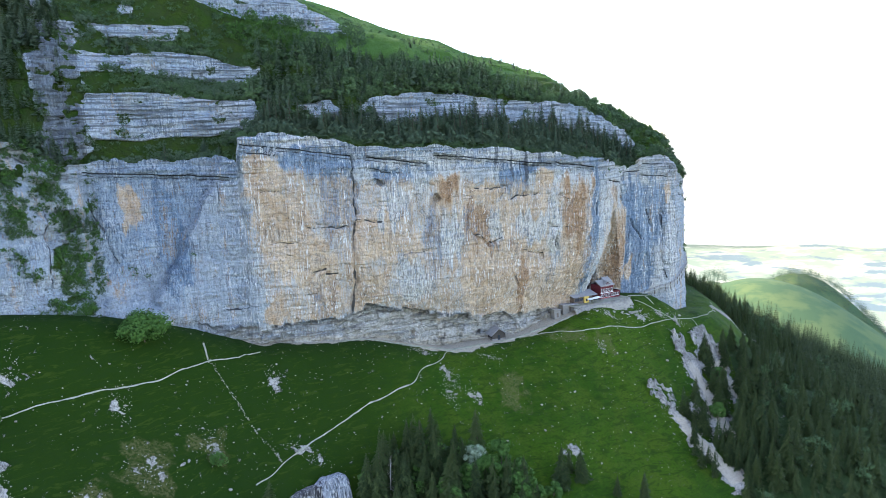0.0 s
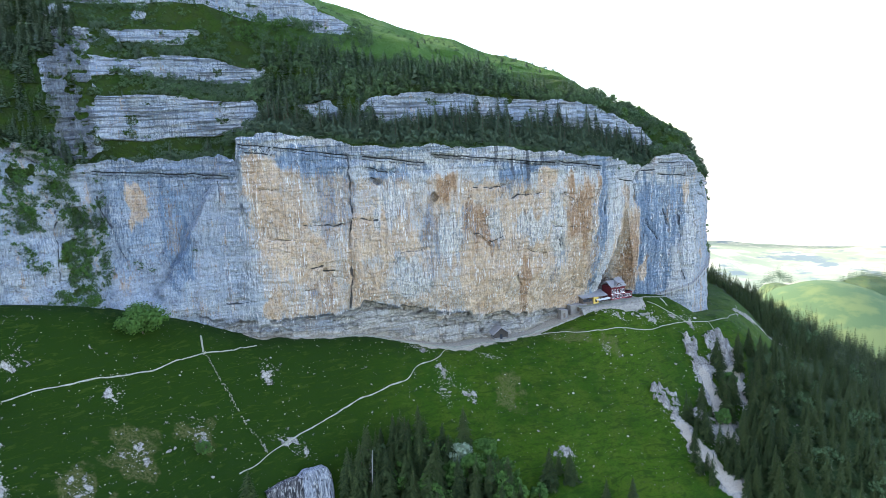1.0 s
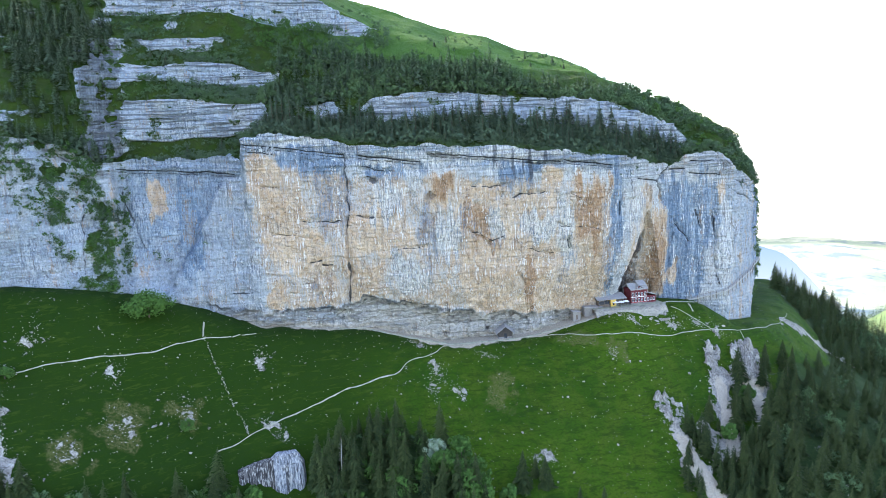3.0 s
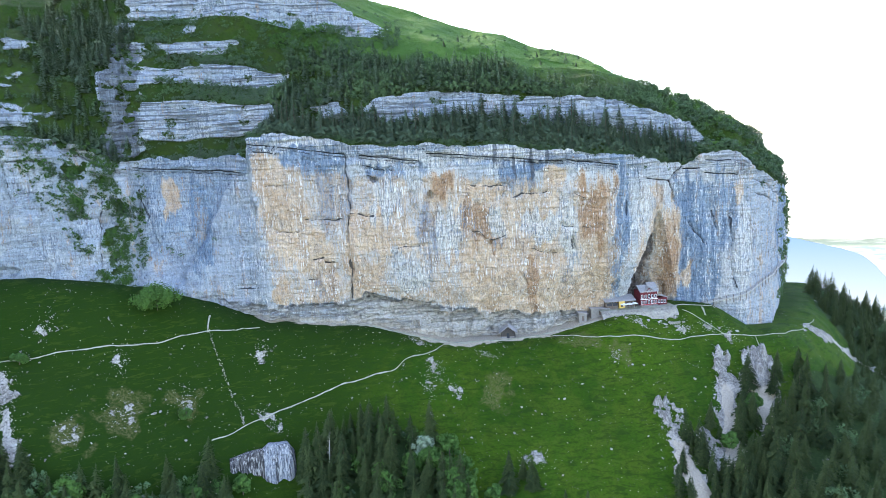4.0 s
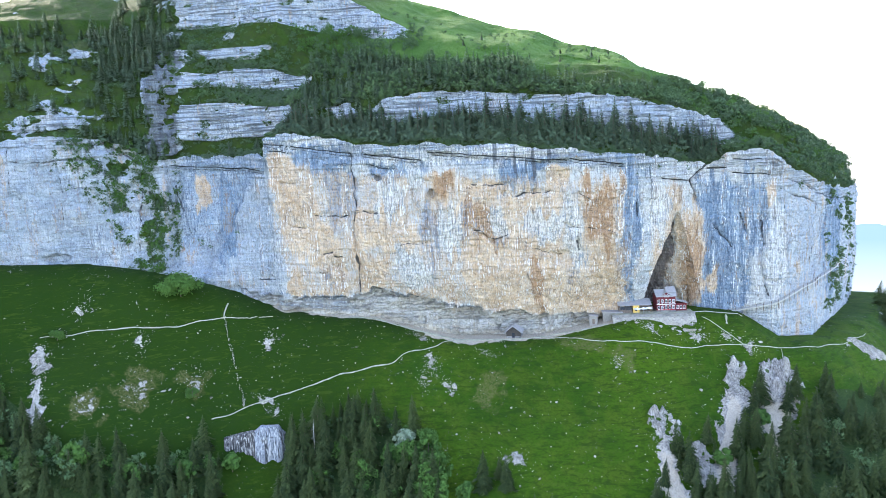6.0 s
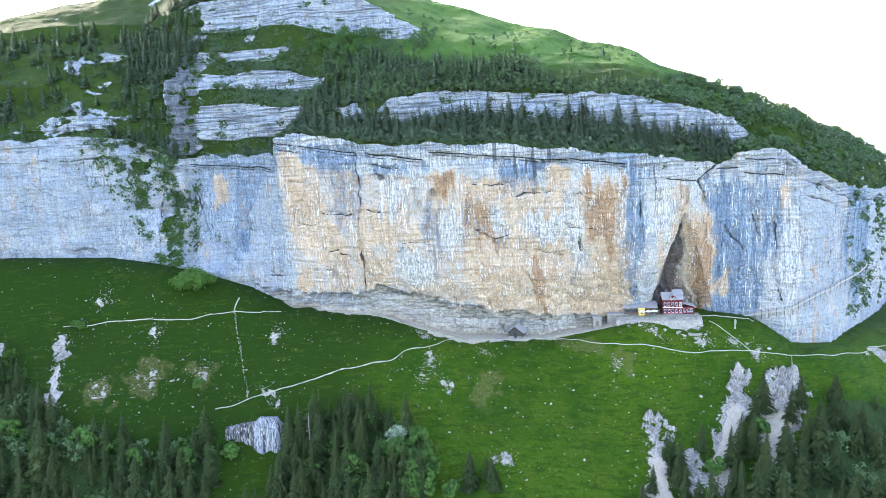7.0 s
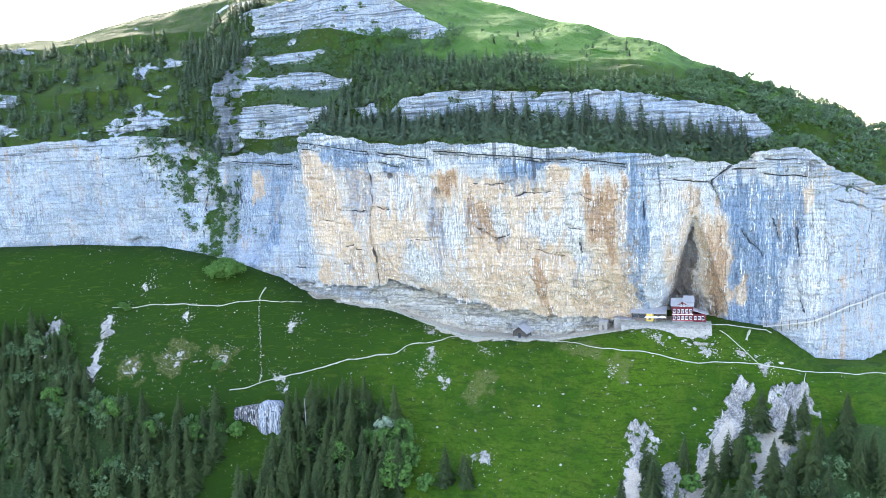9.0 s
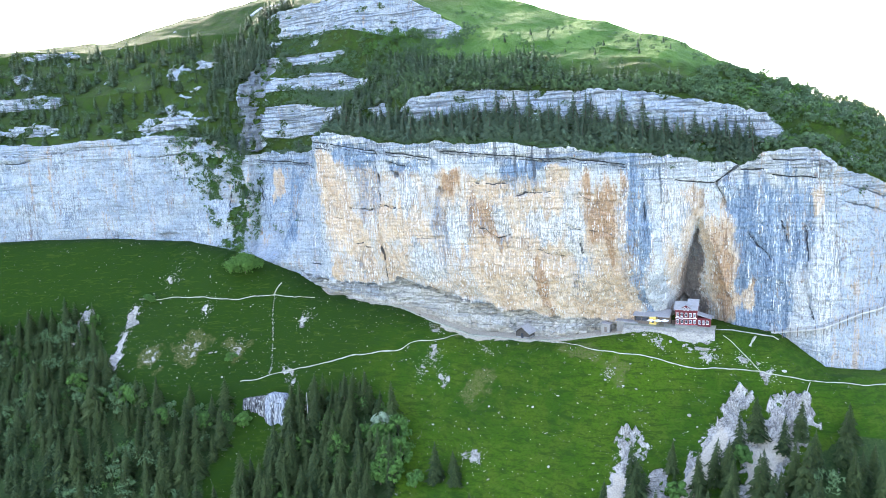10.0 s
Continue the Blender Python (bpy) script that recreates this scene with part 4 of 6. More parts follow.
# ---- trees ----
def spruce_crown(rng, height_m, radius, levels, boughs, sprays):
    """Whorls of drooping boughs, each feathered with narrow sprays; verts and triangles."""
    V, F = [], []
    bare_stem, heavy = rng.uniform(0.03, 0.10), rng.uniform(0, 6.28)
    for i in range(levels):
        f = i / (levels - 1)
        zc = height_m * (bare_stem + (1 - bare_stem) * f ** 0.95)
        r = radius * ((1 - f) ** 0.85 * rng.uniform(0.70, 1.12) + 0.03)
        m = max(3, int(round(boughs * (1 - 0.45 * f))))
        turn = rng.uniform(0, 6.28)
        for j in range(m):
            a = turn + 6.2832 * j / m + rng.uniform(-0.35, 0.35)
            L = r * rng.uniform(0.55, 1.15) * (1 + 0.14 * math.cos(a - heavy))
            droop, lift = L * rng.uniform(0.25, 0.6), height_m / levels * rng.uniform(0.0, 0.9)
            for k in range(sprays):
                q = 1.0 if k == 0 else 0.30 + 0.62 * (k - 0.5 + rng.uniform(-0.4, 0.4)) / max(1, sprays - 1)
                b = a + (rng.uniform(-0.15, 0.15) if k == 0 else (0.75 if k % 2 else -0.75) * rng.uniform(0.7, 1.3))
                l = L * (0.55 if k == 0 else 0.62 - 0.3 * q) * rng.uniform(0.8, 1.2) + 0.12
                w = l * rng.uniform(0.26, 0.40) * (1.35 if sprays < 4 else 1.0)
                start = max(0.0, L * q - (l if k == 0 else 0.0))
                px, py, pz = math.cos(a) * start, math.sin(a) * start, zc + lift * (1 - q) - droop * (start / L) ** 1.5
                cb, sb, n = math.cos(b), math.sin(b), len(V)
                sag = l * rng.uniform(0.2, 0.6)
                V += [(px - sb * w, py + cb * w, max(0.05, pz - 0.1 * l)), (px + sb * w, py - cb * w, max(0.05, pz + 0.12 * l)), (px + cb * l, py + sb * l, max(0.05, pz - sag))]
                F.append((n, n + 1, n + 2))
    k = len(V)
    V += [(0.1, 0, height_m * 0.92), (-0.06, 0.09, height_m * 0.92), (-0.06, -0.09, height_m * 0.92), (0, 0, height_m * 1.03)]
    F += [(k, k + 1, k + 3), (k + 1, k + 2, k + 3), (k + 2, k, k + 3)]
    return np.array(V), np.array(F)


def tapered(path, radii, sides=6):
    """A tube of triangles along a path."""
    V, F = [], []
    for (px, py, pz), r in zip(path, radii):
        V += [(px + r * math.cos(6.2832 * j / sides), py + r * math.sin(6.2832 * j / sides), pz) for j in range(sides)]
    for i in range(len(path) - 1):
        for j in range(sides):
            a, b, c, d = i * sides + j, i * sides + (j + 1) % sides, (i + 1) * sides + (j + 1) % sides, (i + 1) * sides + j
            F += [(a, b, c), (a, c, d)]
    return np.array(V, float), np.array(F)


def leafy_crown(rng, height_m, radius, clumps, leaves, size, single=False):
    """Many leaf cards gathered in clumps, with gaps between."""
    V, F = [], []
    for i in range(clumps):
        a, f = rng.uniform(0, 6.28), rng.random()
        zc = height_m * (0.30 + 0.66 * f)
        rr = radius * math.sqrt(max(0.05, 1 - ((f - 0.35) / 0.68) ** 2)) * rng.uniform(0.45, 1.0)
        cx, cy = rr * math.cos(a), rr * math.sin(a)
        cr = radius * rng.uniform(0.22, 0.42)
        for j in range(leaves):
            u = Vector((rng.gauss(0, 1), rng.gauss(0, 1), rng.gauss(0, 0.8)))
            u.normalize()
            p = Vector((cx, cy, zc)) + u * cr * rng.uniform(0.6, 1.05)
            n = (u + Vector((rng.uniform(-0.6, 0.6), rng.uniform(-0.6, 0.6), rng.uniform(-0.2, 0.8)))).normalized()
            t = n.orthogonal().normalized()
            t.rotate(Matrix.Rotation(rng.uniform(0, 6.28), 3, n))
            b = n.cross(t)
            s = size * rng.uniform(0.6, 1.3)
            k = len(V)
            V += [tuple(p + t * s), tuple(p + b * s * 0.6), tuple(p - t * s), tuple(p - b * s * 0.6 - n * s * 0.3)]
            F += [(k, k + 1, k + 2)] if single else [(k, k + 1, k + 2), (k, k + 2, k + 3)]
    return np.array(V), np.array(F)


def scatter(poly, count, gap, seed):
    """Places inside a plan polygon, no two closer than gap."""
    rng = np.random.default_rng(seed)
    P = np.array(poly, float)
    q = rng.uniform(P.min(0), P.max(0), (count * 12, 2))
    q = q[inside(poly, q[:, 0], q[:, 1])]
    got = np.empty((0, 2))
    for c in q:
        if len(got) and np.min(((got - c) ** 2).sum(1)) < gap ** 2:
            continue
        got = np.vstack([got, c])
        if len(got) >= count:
            break
    return got


def spruce_kind(rng, material, h, slim, levels, boughs, sprays):
    base = new("spruce_tree")
    part("crown", raw_mesh("crown", *spruce_crown(rng, h, h * slim, levels, boughs, sprays), material), None, base)
    part("trunk", raw_mesh("trunk", *tapered([(0, 0, -1.2), (0, 0, h * 0.5), (0, 0, h)], [0.30, 0.18, 0.02]), BARK), None, base)
    return base


def plant(kinds, spots, zs, seed, label, category, group, low, high):
    """Trees as things, each a scaled copy of one of a few kinds."""
    rng = random.Random(seed)
    for i, ((px, py), pz) in enumerate(zip(spots, zs)):
        m = pose(px, py, pz, rng.uniform(-2, 2), rng.uniform(-2, 2), rng.uniform(0, 360))
        ob = copy_thing(rng.choice(kinds), m)
        s = rng.uniform(low, high)
        ob.scale = (s * rng.uniform(0.9, 1.12), s * rng.uniform(0.9, 1.12), s)
        tagged(ob, label, category, group)


def drop_kinds(kinds):
    for base in kinds:
        for o in list(base.children_recursive) + [base]:
            bpy.data.objects.remove(o)


def mass(name, kinds, unit, spots, zs, seed, material, label, low, high, category="trees"):
    """What nobody could count: many copies joined into one mesh."""
    rng = random.Random(seed)
    pieces = []
    for (px, py), pz in zip(spots, zs):
        v, f = rng.choice(kinds)
        s = rng.uniform(low, high) / unit
        a = rng.uniform(0, 6.28)
        c, sn, w = math.cos(a) * s, math.sin(a) * s, rng.uniform(0.85, 1.2)
        pieces.append((np.stack([(v[:, 0] * c - v[:, 1] * sn) * w + px, (v[:, 0] * sn + v[:, 1] * c) * w + py, v[:, 2] * s + pz], 1), f))
    return tagged(new(name, raw_mesh(name, *merge(pieces), material)), label, category, kind="stuff")


kind_rng = random.Random(5)
spruces = [spruce_kind(kind_rng, SPRUCE, 15.0, kind_rng.uniform(0.19, 0.29), 30, 10, 6) for _ in range(6)]
low_spruces = [spruce_crown(kind_rng, 12.0, 12 * kind_rng.uniform(0.20, 0.31), 22, 8, 4) for _ in range(5)]
small_spruces = [spruce_crown(kind_rng, 12.0, 12 * kind_rng.uniform(0.23, 0.34), 17, 7, 3) for _ in range(5)]
plain_spruces = [spruce_crown(kind_rng, 12.0, 12 * kind_rng.uniform(0.18, 0.26), 14, 7, 2) for _ in range(4)]
tiny_spruces = [spruce_crown(kind_rng, 12.0, 3.4, 5, 5, 1) for _ in range(3)]
bushes = [leafy_crown(kind_rng, 3.0, 1.8, 9, 15, 0.42, True) for _ in range(6)]
leafies = [leafy_crown(kind_rng, 6.0, 2.6, 15, 20, 0.42, True) for _ in range(5)]

# the woods below the meadow: the nearest trees as things, the rest as forest
spots = scatter(WOODS["middle"], 62, 3.8, 101)
plant(spruces, spots, height(spots[:, 0], spots[:, 1]) - 0.4, 102, "tall dark green spruce in a clump below the path", "tree", "spruces of the middle clump", 0.6, 1.3)
spots = scatter(WOODS["middle"], 80, 2.8, 114)
mass("middle_wood", low_spruces, 12, spots, height(spots[:, 0], spots[:, 1]) - 0.4, 115, SPRUCE, "spruces crowding the middle clump", 8, 17)
spots = scatter(WOODS["middle"], 120, 2.2, 116)
mass("middle_undergrowth", bushes, 3, spots, height(spots[:, 0], spots[:, 1]) - 0.3, 117, SHRUB, "green undergrowth between the spruces", 1.5, 4.0, "shrubs")
edge = [(-160, 112), (-140, 142), (-128, 150), (-110, 150), (-92, 146), (-80, 150), (-60, 162), (-52, 182), (-44, 182), (-36, 165), (-10, 150), (-40, 130), (-100, 112)]
spots = scatter(edge, 90, 4.6, 103)
plant(spruces, spots, height(spots[:, 0], spots[:, 1]) - 0.4, 104, "tall dark green spruce at the wood's upper edge", "tree", "spruces of the western wood", 0.45, 1.2)
spots = scatter(edge, 150, 4.4, 112)
mass("western_wood", low_spruces, 12, spots, height(spots[:, 0], spots[:, 1]) - 0.4, 113, SPRUCE, "spruces crowding the western wood", 6, 14)
rest = [q for q in scatter(WOODS["west"], 330, 4.6, 105) if not inside(edge, q[:1], q[1:])[0]]
mass("western_forest", low_spruces, 12, rest, height(np.array(rest)[:, 0], np.array(rest)[:, 1]) - 0.4, 106, SPRUCE, "dense dark spruce forest on the lower slope", 9, 18)
spots = scatter(WOODS["west"], 170, 3.5, 131)
mass("western_leafy_wood", leafies, 6, spots, height(spots[:, 0], spots[:, 1]) - 0.4, 132, SHRUB, "round leafy trees between the spruces", 5, 10)
spots = scatter(edge, 70, 3.0, 133)
mass("western_hazels", leafies, 6, spots, height(spots[:, 0], spots[:, 1]) - 0.4, 134, LEAF, "bright leafy bushes at the wood's edge", 3.0, 7.0)
spots = scatter(WOODS["middle"], 34, 3.0, 135)
mass("middle_leafy_wood", leafies, 6, spots, height(spots[:, 0], spots[:, 1]) - 0.4, 136, LEAF, "bright leafy trees in the middle clump", 5, 9)
near_east = [(121, 300), (124, 312), (134, 322), (136, 290), (128, 262), (118, 235), (98, 230), (98, 240), (108, 262), (118, 285)]
spots = scatter(near_east, 34, 3.8, 107)
plant(spruces, spots, height(spots[:, 0], spots[:, 1]) - 0.4, 108, "dark green spruce at the forest edge beside rock", "tree", "spruces of the eastern edge", 0.7, 1.2)
rest = np.array([q for q in scatter(WOODS["east"], 2000, 3.3, 109) if not inside(near_east, q[:1], q[1:])[0]])
front = (rest[:, 0] < 190) & (rest[:, 1] > 190)
mass("eastern_forest", low_spruces, 12, rest[front], height(rest[front, 0], rest[front, 1]) - 0.4, 110, SPRUCE, "dense dark spruce forest falling to the valley", 6, 14)
spots = np.array([q for q in scatter(WOODS["east"], 260, 4.0, 137) if q[0] < 200])
mass("eastern_leafy_wood", leafies, 6, spots, height(spots[:, 0], spots[:, 1]) - 0.4, 138, SHRUB, "round leafy trees in the eastern forest", 5, 10)
mass("eastern_forest_edge", plain_spruces, 12, rest[~front], height(rest[~front, 0], rest[~front, 1]) - 0.4, 120, SPRUCE, "dark spruce forest on the far slope", 10, 18)
between = [(84, 258), (92, 262), (98, 272), (104, 280), (108, 262), (114, 250), (100, 228), (84, 236)]
spots = np.array([q for q in scatter(between, 70, 2.8, 118) if bare(q[:1], q[1:])[0][0] < 0.25])
mass("outcrop_spruces", low_spruces, 12, spots, height(spots[:, 0], spots[:, 1]) - 0.4, 119, SPRUCE, "spruces between the rock outcrops", 6, 13)
singles = [(88, 259), (92, 254), (94, 268), (106, 285), (107, 293), (103, 268), (117, 300), (115, 293), (37, 227), (34, 222), (41, 225), (52, 222), (-20, 216), (60, 218), (108, 276), (86, 246)]
plant(spruces, singles, [ground_z(*q) - 0.3 for q in singles], 111, "lone dark green spruce on the open slope", "tree", "lone spruces on the slope", 0.45, 0.95)
drop_kinds(spruces)


# the woods above the wall
def on_mountain(offset_lo, offset_hi, idx_lo, idx_hi, count, seed, gap=0.0, flat=True):
    """Places on the mountain between two offsets behind the rim."""
    rng = np.random.default_rng(seed)
    cols = np.where((along > idx_lo) & (along < idx_hi))[0]
    got = []
    for c, d in zip(rng.choice(cols, count), rng.uniform(offset_lo, offset_hi, count)):
        r = FACE_ROWS + int(np.argmin(np.abs(mount_O[FACE_ROWS:-20, c] - d)))
        if flat and mount_steep[r, c] > 0.75:
            continue
        p = mount_P[r, c]
        if gap and any((p[0] - g[0]) ** 2 + (p[1] - g[1]) ** 2 < gap * gap for g in got):
            continue
        got.append(tuple(p))
    got = np.array(got)
    return got[:, :2], got[:, 2]


def along_at(metres):
    """The point index of a place along the rim."""
    return float(np.interp(metres, rim_s, along))


def stand(patches, seed, gap):
    """Places in several patches: along the rim from and to, offset from and to, number."""
    got = [on_mountain(o0, o1, along_at(s0), along_at(s1), n, seed + k, gap) for k, (s0, s1, o0, o1, n) in enumerate(patches)]
    return np.concatenate([g[0] for g in got]), np.concatenate([g[1] for g in got])


ledge_kinds = [spruce_kind(kind_rng, HAZED_SPRUCE, 10.0, kind_rng.uniform(0.22, 0.34), 22, 8, 5) for _ in range(6)]
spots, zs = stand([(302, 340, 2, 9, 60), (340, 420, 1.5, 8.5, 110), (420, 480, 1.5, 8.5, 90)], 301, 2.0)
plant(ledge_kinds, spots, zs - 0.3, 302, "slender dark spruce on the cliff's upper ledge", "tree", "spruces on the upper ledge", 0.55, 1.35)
spots, zs = on_mountain(1.5, 34, 5.2, 7.6, 20, 303, 4.0)
plant(ledge_kinds, spots, zs - 0.3, 304, "small dark spruce on a grassy rock terrace", "tree", "spruces on the terraces", 0.25, 0.7)
spots, zs = on_mountain(38, 70, 9.6, 14, 16, 305, 5.0)
plant(ledge_kinds, spots, zs - 0.2, 306, "stunted dark spruce on the summit meadow", "tree", "stunted spruces on the summit meadow", 0.15, 0.4)
drop_kinds(ledge_kinds)
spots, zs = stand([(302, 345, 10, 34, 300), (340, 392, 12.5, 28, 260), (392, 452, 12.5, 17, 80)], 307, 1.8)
mass("upper_woods", small_spruces, 12, spots, zs - 0.3, 308, HAZED_SPRUCE, "dark spruce woods on the slope above the cliff", 4.5, 10.5)
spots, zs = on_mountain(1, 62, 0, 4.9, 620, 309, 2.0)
mass("western_upper_woods", small_spruces, 12, spots, zs - 0.3, 310, HAZED_SPRUCE, "spruces and scrub on broken rocky terraces", 4, 10)
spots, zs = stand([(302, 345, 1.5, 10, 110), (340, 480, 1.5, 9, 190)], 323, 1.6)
mass("rim_woods", small_spruces, 12, spots, zs - 0.3, 324, HAZED_SPRUCE, "spruces crowding the cliff's upper ledge", 4, 10.5)
spots, zs = stand([(285, 345, 28, 56, 150), (300, 350, 8, 30, 80), (340, 400, 13, 30, 60)], 331, 2.0)
mass("leafy_woods", leafies, 6, spots, zs - 0.4, 332, SHRUB, "round leafy trees among the spruces", 3.0, 6.5)
spots, zs = on_mountain(28, 75, 8.6, 14.5, 170, 348, 2.5)
mass("summit_shrubs", bushes, 3, spots, zs - 0.3, 349, SHRUB, "low dark shrubs dotting the summit meadow", 0.7, 2.2, "shrubs")
spots, zs = on_mountain(0.5, 26, 4.5, 5.2, 190, 344, 1.6)
mass("gully_edge_woods", small_spruces, 12, spots, zs - 0.3, 345, HAZED_SPRUCE, "spruces at the gully's rocky edge", 3, 8)
spots, zs = on_mountain(1, 50, 4.1, 5.1, 230, 325, 1.6)
mass("gully_woods", small_spruces, 12, spots, zs - 0.3, 326, HAZED_SPRUCE, "dark spruces in the steep western gully", 4, 10)

spots, zs = stand([(252, 304, 11, 15, 160), (252, 300, 23, 28, 90), (338, 487, 11.5, 14, 260), (254, 290, 33, 37, 60)], 381, 1.0)
mass("band_shrubs", bushes, 3, spots, zs - 0.5, 382, SHRUB, "scrub along the tops of the rock bands", 1.2, 3.2, "shrubs")
spots, zs = stand([(250, 297, 6, 10, 520), (252, 302, 13, 24, 300)], 383, 0.8)
mass("terrace_pines", bushes, 3, spots, zs - 0.4, 384, HAZED_SPRUCE, "dark dwarf pine on the rock terraces", 1.2, 3.0, "shrubs")

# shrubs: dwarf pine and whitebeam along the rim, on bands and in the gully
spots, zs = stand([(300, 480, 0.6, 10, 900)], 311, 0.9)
mass("rim_shrubs", bushes, 3, spots, zs - 0.3, 312, HAZED_SPRUCE, "dark dwarf pine along the cliff rim", 2.0, 4.6, "shrubs")
spots, zs = stand([(297, 345, 0.6, 2.2, 130), (345, 500, 0.0, 2.2, 420)], 327, 0.0)
mass("hanging_shrubs", bushes, 3, spots, zs - 1.0, 328, SHRUB, "shrubs hanging over the cliff edge", 1.0, 2.6, "shrubs")
spots, zs = on_mountain(1, 12, 8.0, 15.0, 100, 329)
mass("pale_shrubs", bushes, 3, spots, zs, 330, PALE_LEAF, "pale flowering whitebeam shrubs on the ledge", 1.0, 2.6, "shrubs")
spots, zs = stand([(300, 392, 11, 29, 600), (392, 480, 12, 19, 330)], 313, 1.2)
mass("slope_shrubs", bushes, 3, spots, zs - 0.3, 314, SHRUB, "dense shrubs between the upper spruces", 1.8, 4.2, "shrubs")
spots, zs = stand([(455, 500, 8, 30, 420), (484, 640, 1, 30, 900)], 315, 1.1)
mass("eastern_shoulder_shrubs", bushes, 3, spots, zs - 0.3, 316, SHRUB, "leafy scrub covering the eastern shoulder", 1.4, 4.2, "shrubs")
spots, zs = stand([(470, 500, 9, 30, 60), (490, 600, 2, 30, 170)], 361, 1.5)
mass("eastern_shoulder_leaves", leafies, 6, spots, zs - 0.3, 362, LEAF, "brighter leafy bushes on the eastern shoulder", 2.0, 5.0, "shrubs")
spots, zs = stand([(478, 640, 1, 28, 300)], 371, 1.5)
mass("eastern_shoulder_pines", bushes, 3, spots, zs - 0.3, 372, HAZED_SPRUCE, "dark dwarf pine on the eastern shoulder", 2.0, 4.5, "shrubs")
spots, zs = on_mountain(36, 56, 7.0, 8.6, 130, 317, 2.0)
mass("hanging_beeches", leafies, 6, spots, zs - 0.3, 318, LEAF, "leafy green trees below the summit crag", 3.0, 6.0, "trees")
spots, zs = on_mountain(1, 40, 5.0, 7.8, 700, 319, 0.9)
mass("terrace_shrubs", bushes, 3, spots, zs - 0.3, 320, SHRUB, "low shrubs on the grassy rock terraces", 0.8, 2.8, "shrubs")
spots, zs = on_mountain(1, 60, 0, 5.0, 420, 321, 1.5)
mass("western_shrubs", bushes, 3, spots, zs - 0.3, 322, SHRUB, "scrub on the western terraces", 1.2, 3.4, "shrubs")


def on_wall(count, seed, pick):
    """Places on the great wall where pick(along, height) allows."""
    rng = np.random.default_rng(seed)
    r, c = rng.integers(12, FACE_ROWS, count), rng.integers(0, len(along), count)
    keep = pick(rim_s[c], mount_P[r, c, 2], rng.random(count))
    p = mount_P[r[keep], c[keep]]
    return p[:, :2], p[:, 2]


def in_gully(s, z, u):
    mid = np.interp(z, [12, 25, 40, 55, 70], [238, 240, 236, 228, 218])
    wide = np.interp(z, [12, 25, 40, 70], [7, 10, 15, 22])
    clump = fbm(s * 0.2, z * 0.2, 0 * z, 3, 335)
    return (np.abs(s - mid) < wide * (0.4 + 1.1 * u)) & (s < 251) & (s > 180) & (clump > -0.22)


spots, zs = on_wall(30000, 331, in_gully)
mass("gully_shrubs", bushes, 3, spots, zs - 0.4, 332, SHRUB, "green shrubs filling a broken rock gully", 0.6, 2.3, "shrubs")
spots, zs = on_wall(9000, 339, in_gully)
mass("gully_leaves", bushes, 3, spots, zs - 0.4, 340, LEAF, "bright leafy shrubs in the rock gully", 1.0, 3.4, "shrubs")
spots, zs = on_wall(9000, 341, lambda s, z, u: (s > 535) & (s < 585) & (z > -22) & (fbm(s * 0.12, z * 0.10, 0 * z, 3, 342) > -0.08))
mass("nose_shrubs", bushes, 3, spots, zs - 0.8, 343, SHRUB, "leafy scrub clinging to the cliff's far side", 1.4, 3.8, "shrubs")
spots, zs = on_wall(1500, 336, lambda s, z, u: in_gully(s, z, u) & (z > 30))
mass("gully_spruces", small_spruces, 12, spots, zs - 0.5, 337, HAZED_SPRUCE, "small dark spruces clinging to the gully", 2.5, 6.5)
spots, zs = on_wall(4000, 333, lambda s, z, u: ((np.abs(s - 262) < 6) & (np.abs(z - 19 + (s - 262) * 0.6) < 1.6)) | ((np.abs(s - 279) < 2.5) & (np.abs(z - 27) < 2)) | ((np.abs(s - 455) < 14) & (z > 42)) | ((s > 503) & (s < 545) & (z > 31) & (fbm(s * 0.25, z * 0.25, 0 * z, 3, 338) > 0.05)) | ((s > 545) & (u < 0.35)))
mass("ledge_shrubs", bushes, 3, spots, zs - 0.4, 334, SHRUB, "tufts of green shrub on wall ledges", 0.6, 2.0, "shrubs")


def leafy_tree(name, spot, h, r, material, label, seed, clumps=26, leaves=60, size=0.42, stem=True):
    rng = random.Random(seed)
    base = new(name)
    part("crown", raw_mesh("crown", *leafy_crown(rng, h, r, clumps, leaves, size), material), None, base)
    stems = [tapered([(0, 0, -0.8), (0.1, 0, h * 0.35), (0.2, 0.1, h * 0.8)], [0.22, 0.15, 0.03])]
    for k in range(4):
        a = rng.uniform(0, 6.28)
        stems.append(tapered([(0.1, 0, h * 0.25), (r * 0.4 * math.cos(a), r * 0.4 * math.sin(a), h * 0.5), (r * 0.7 * math.cos(a), r * 0.7 * math.sin(a), h * 0.66)], [0.1, 0.06, 0.02], 5))
    part("trunk", raw_mesh("trunk", *merge(stems), BARK), None, base)
    base.matrix_basis = pose(spot[0], spot[1], ground_z(*spot) - 0.2, 0, 0, rng.uniform(0, 360))
    return tagged(base, label, "bush" if h < 6 else "tree")


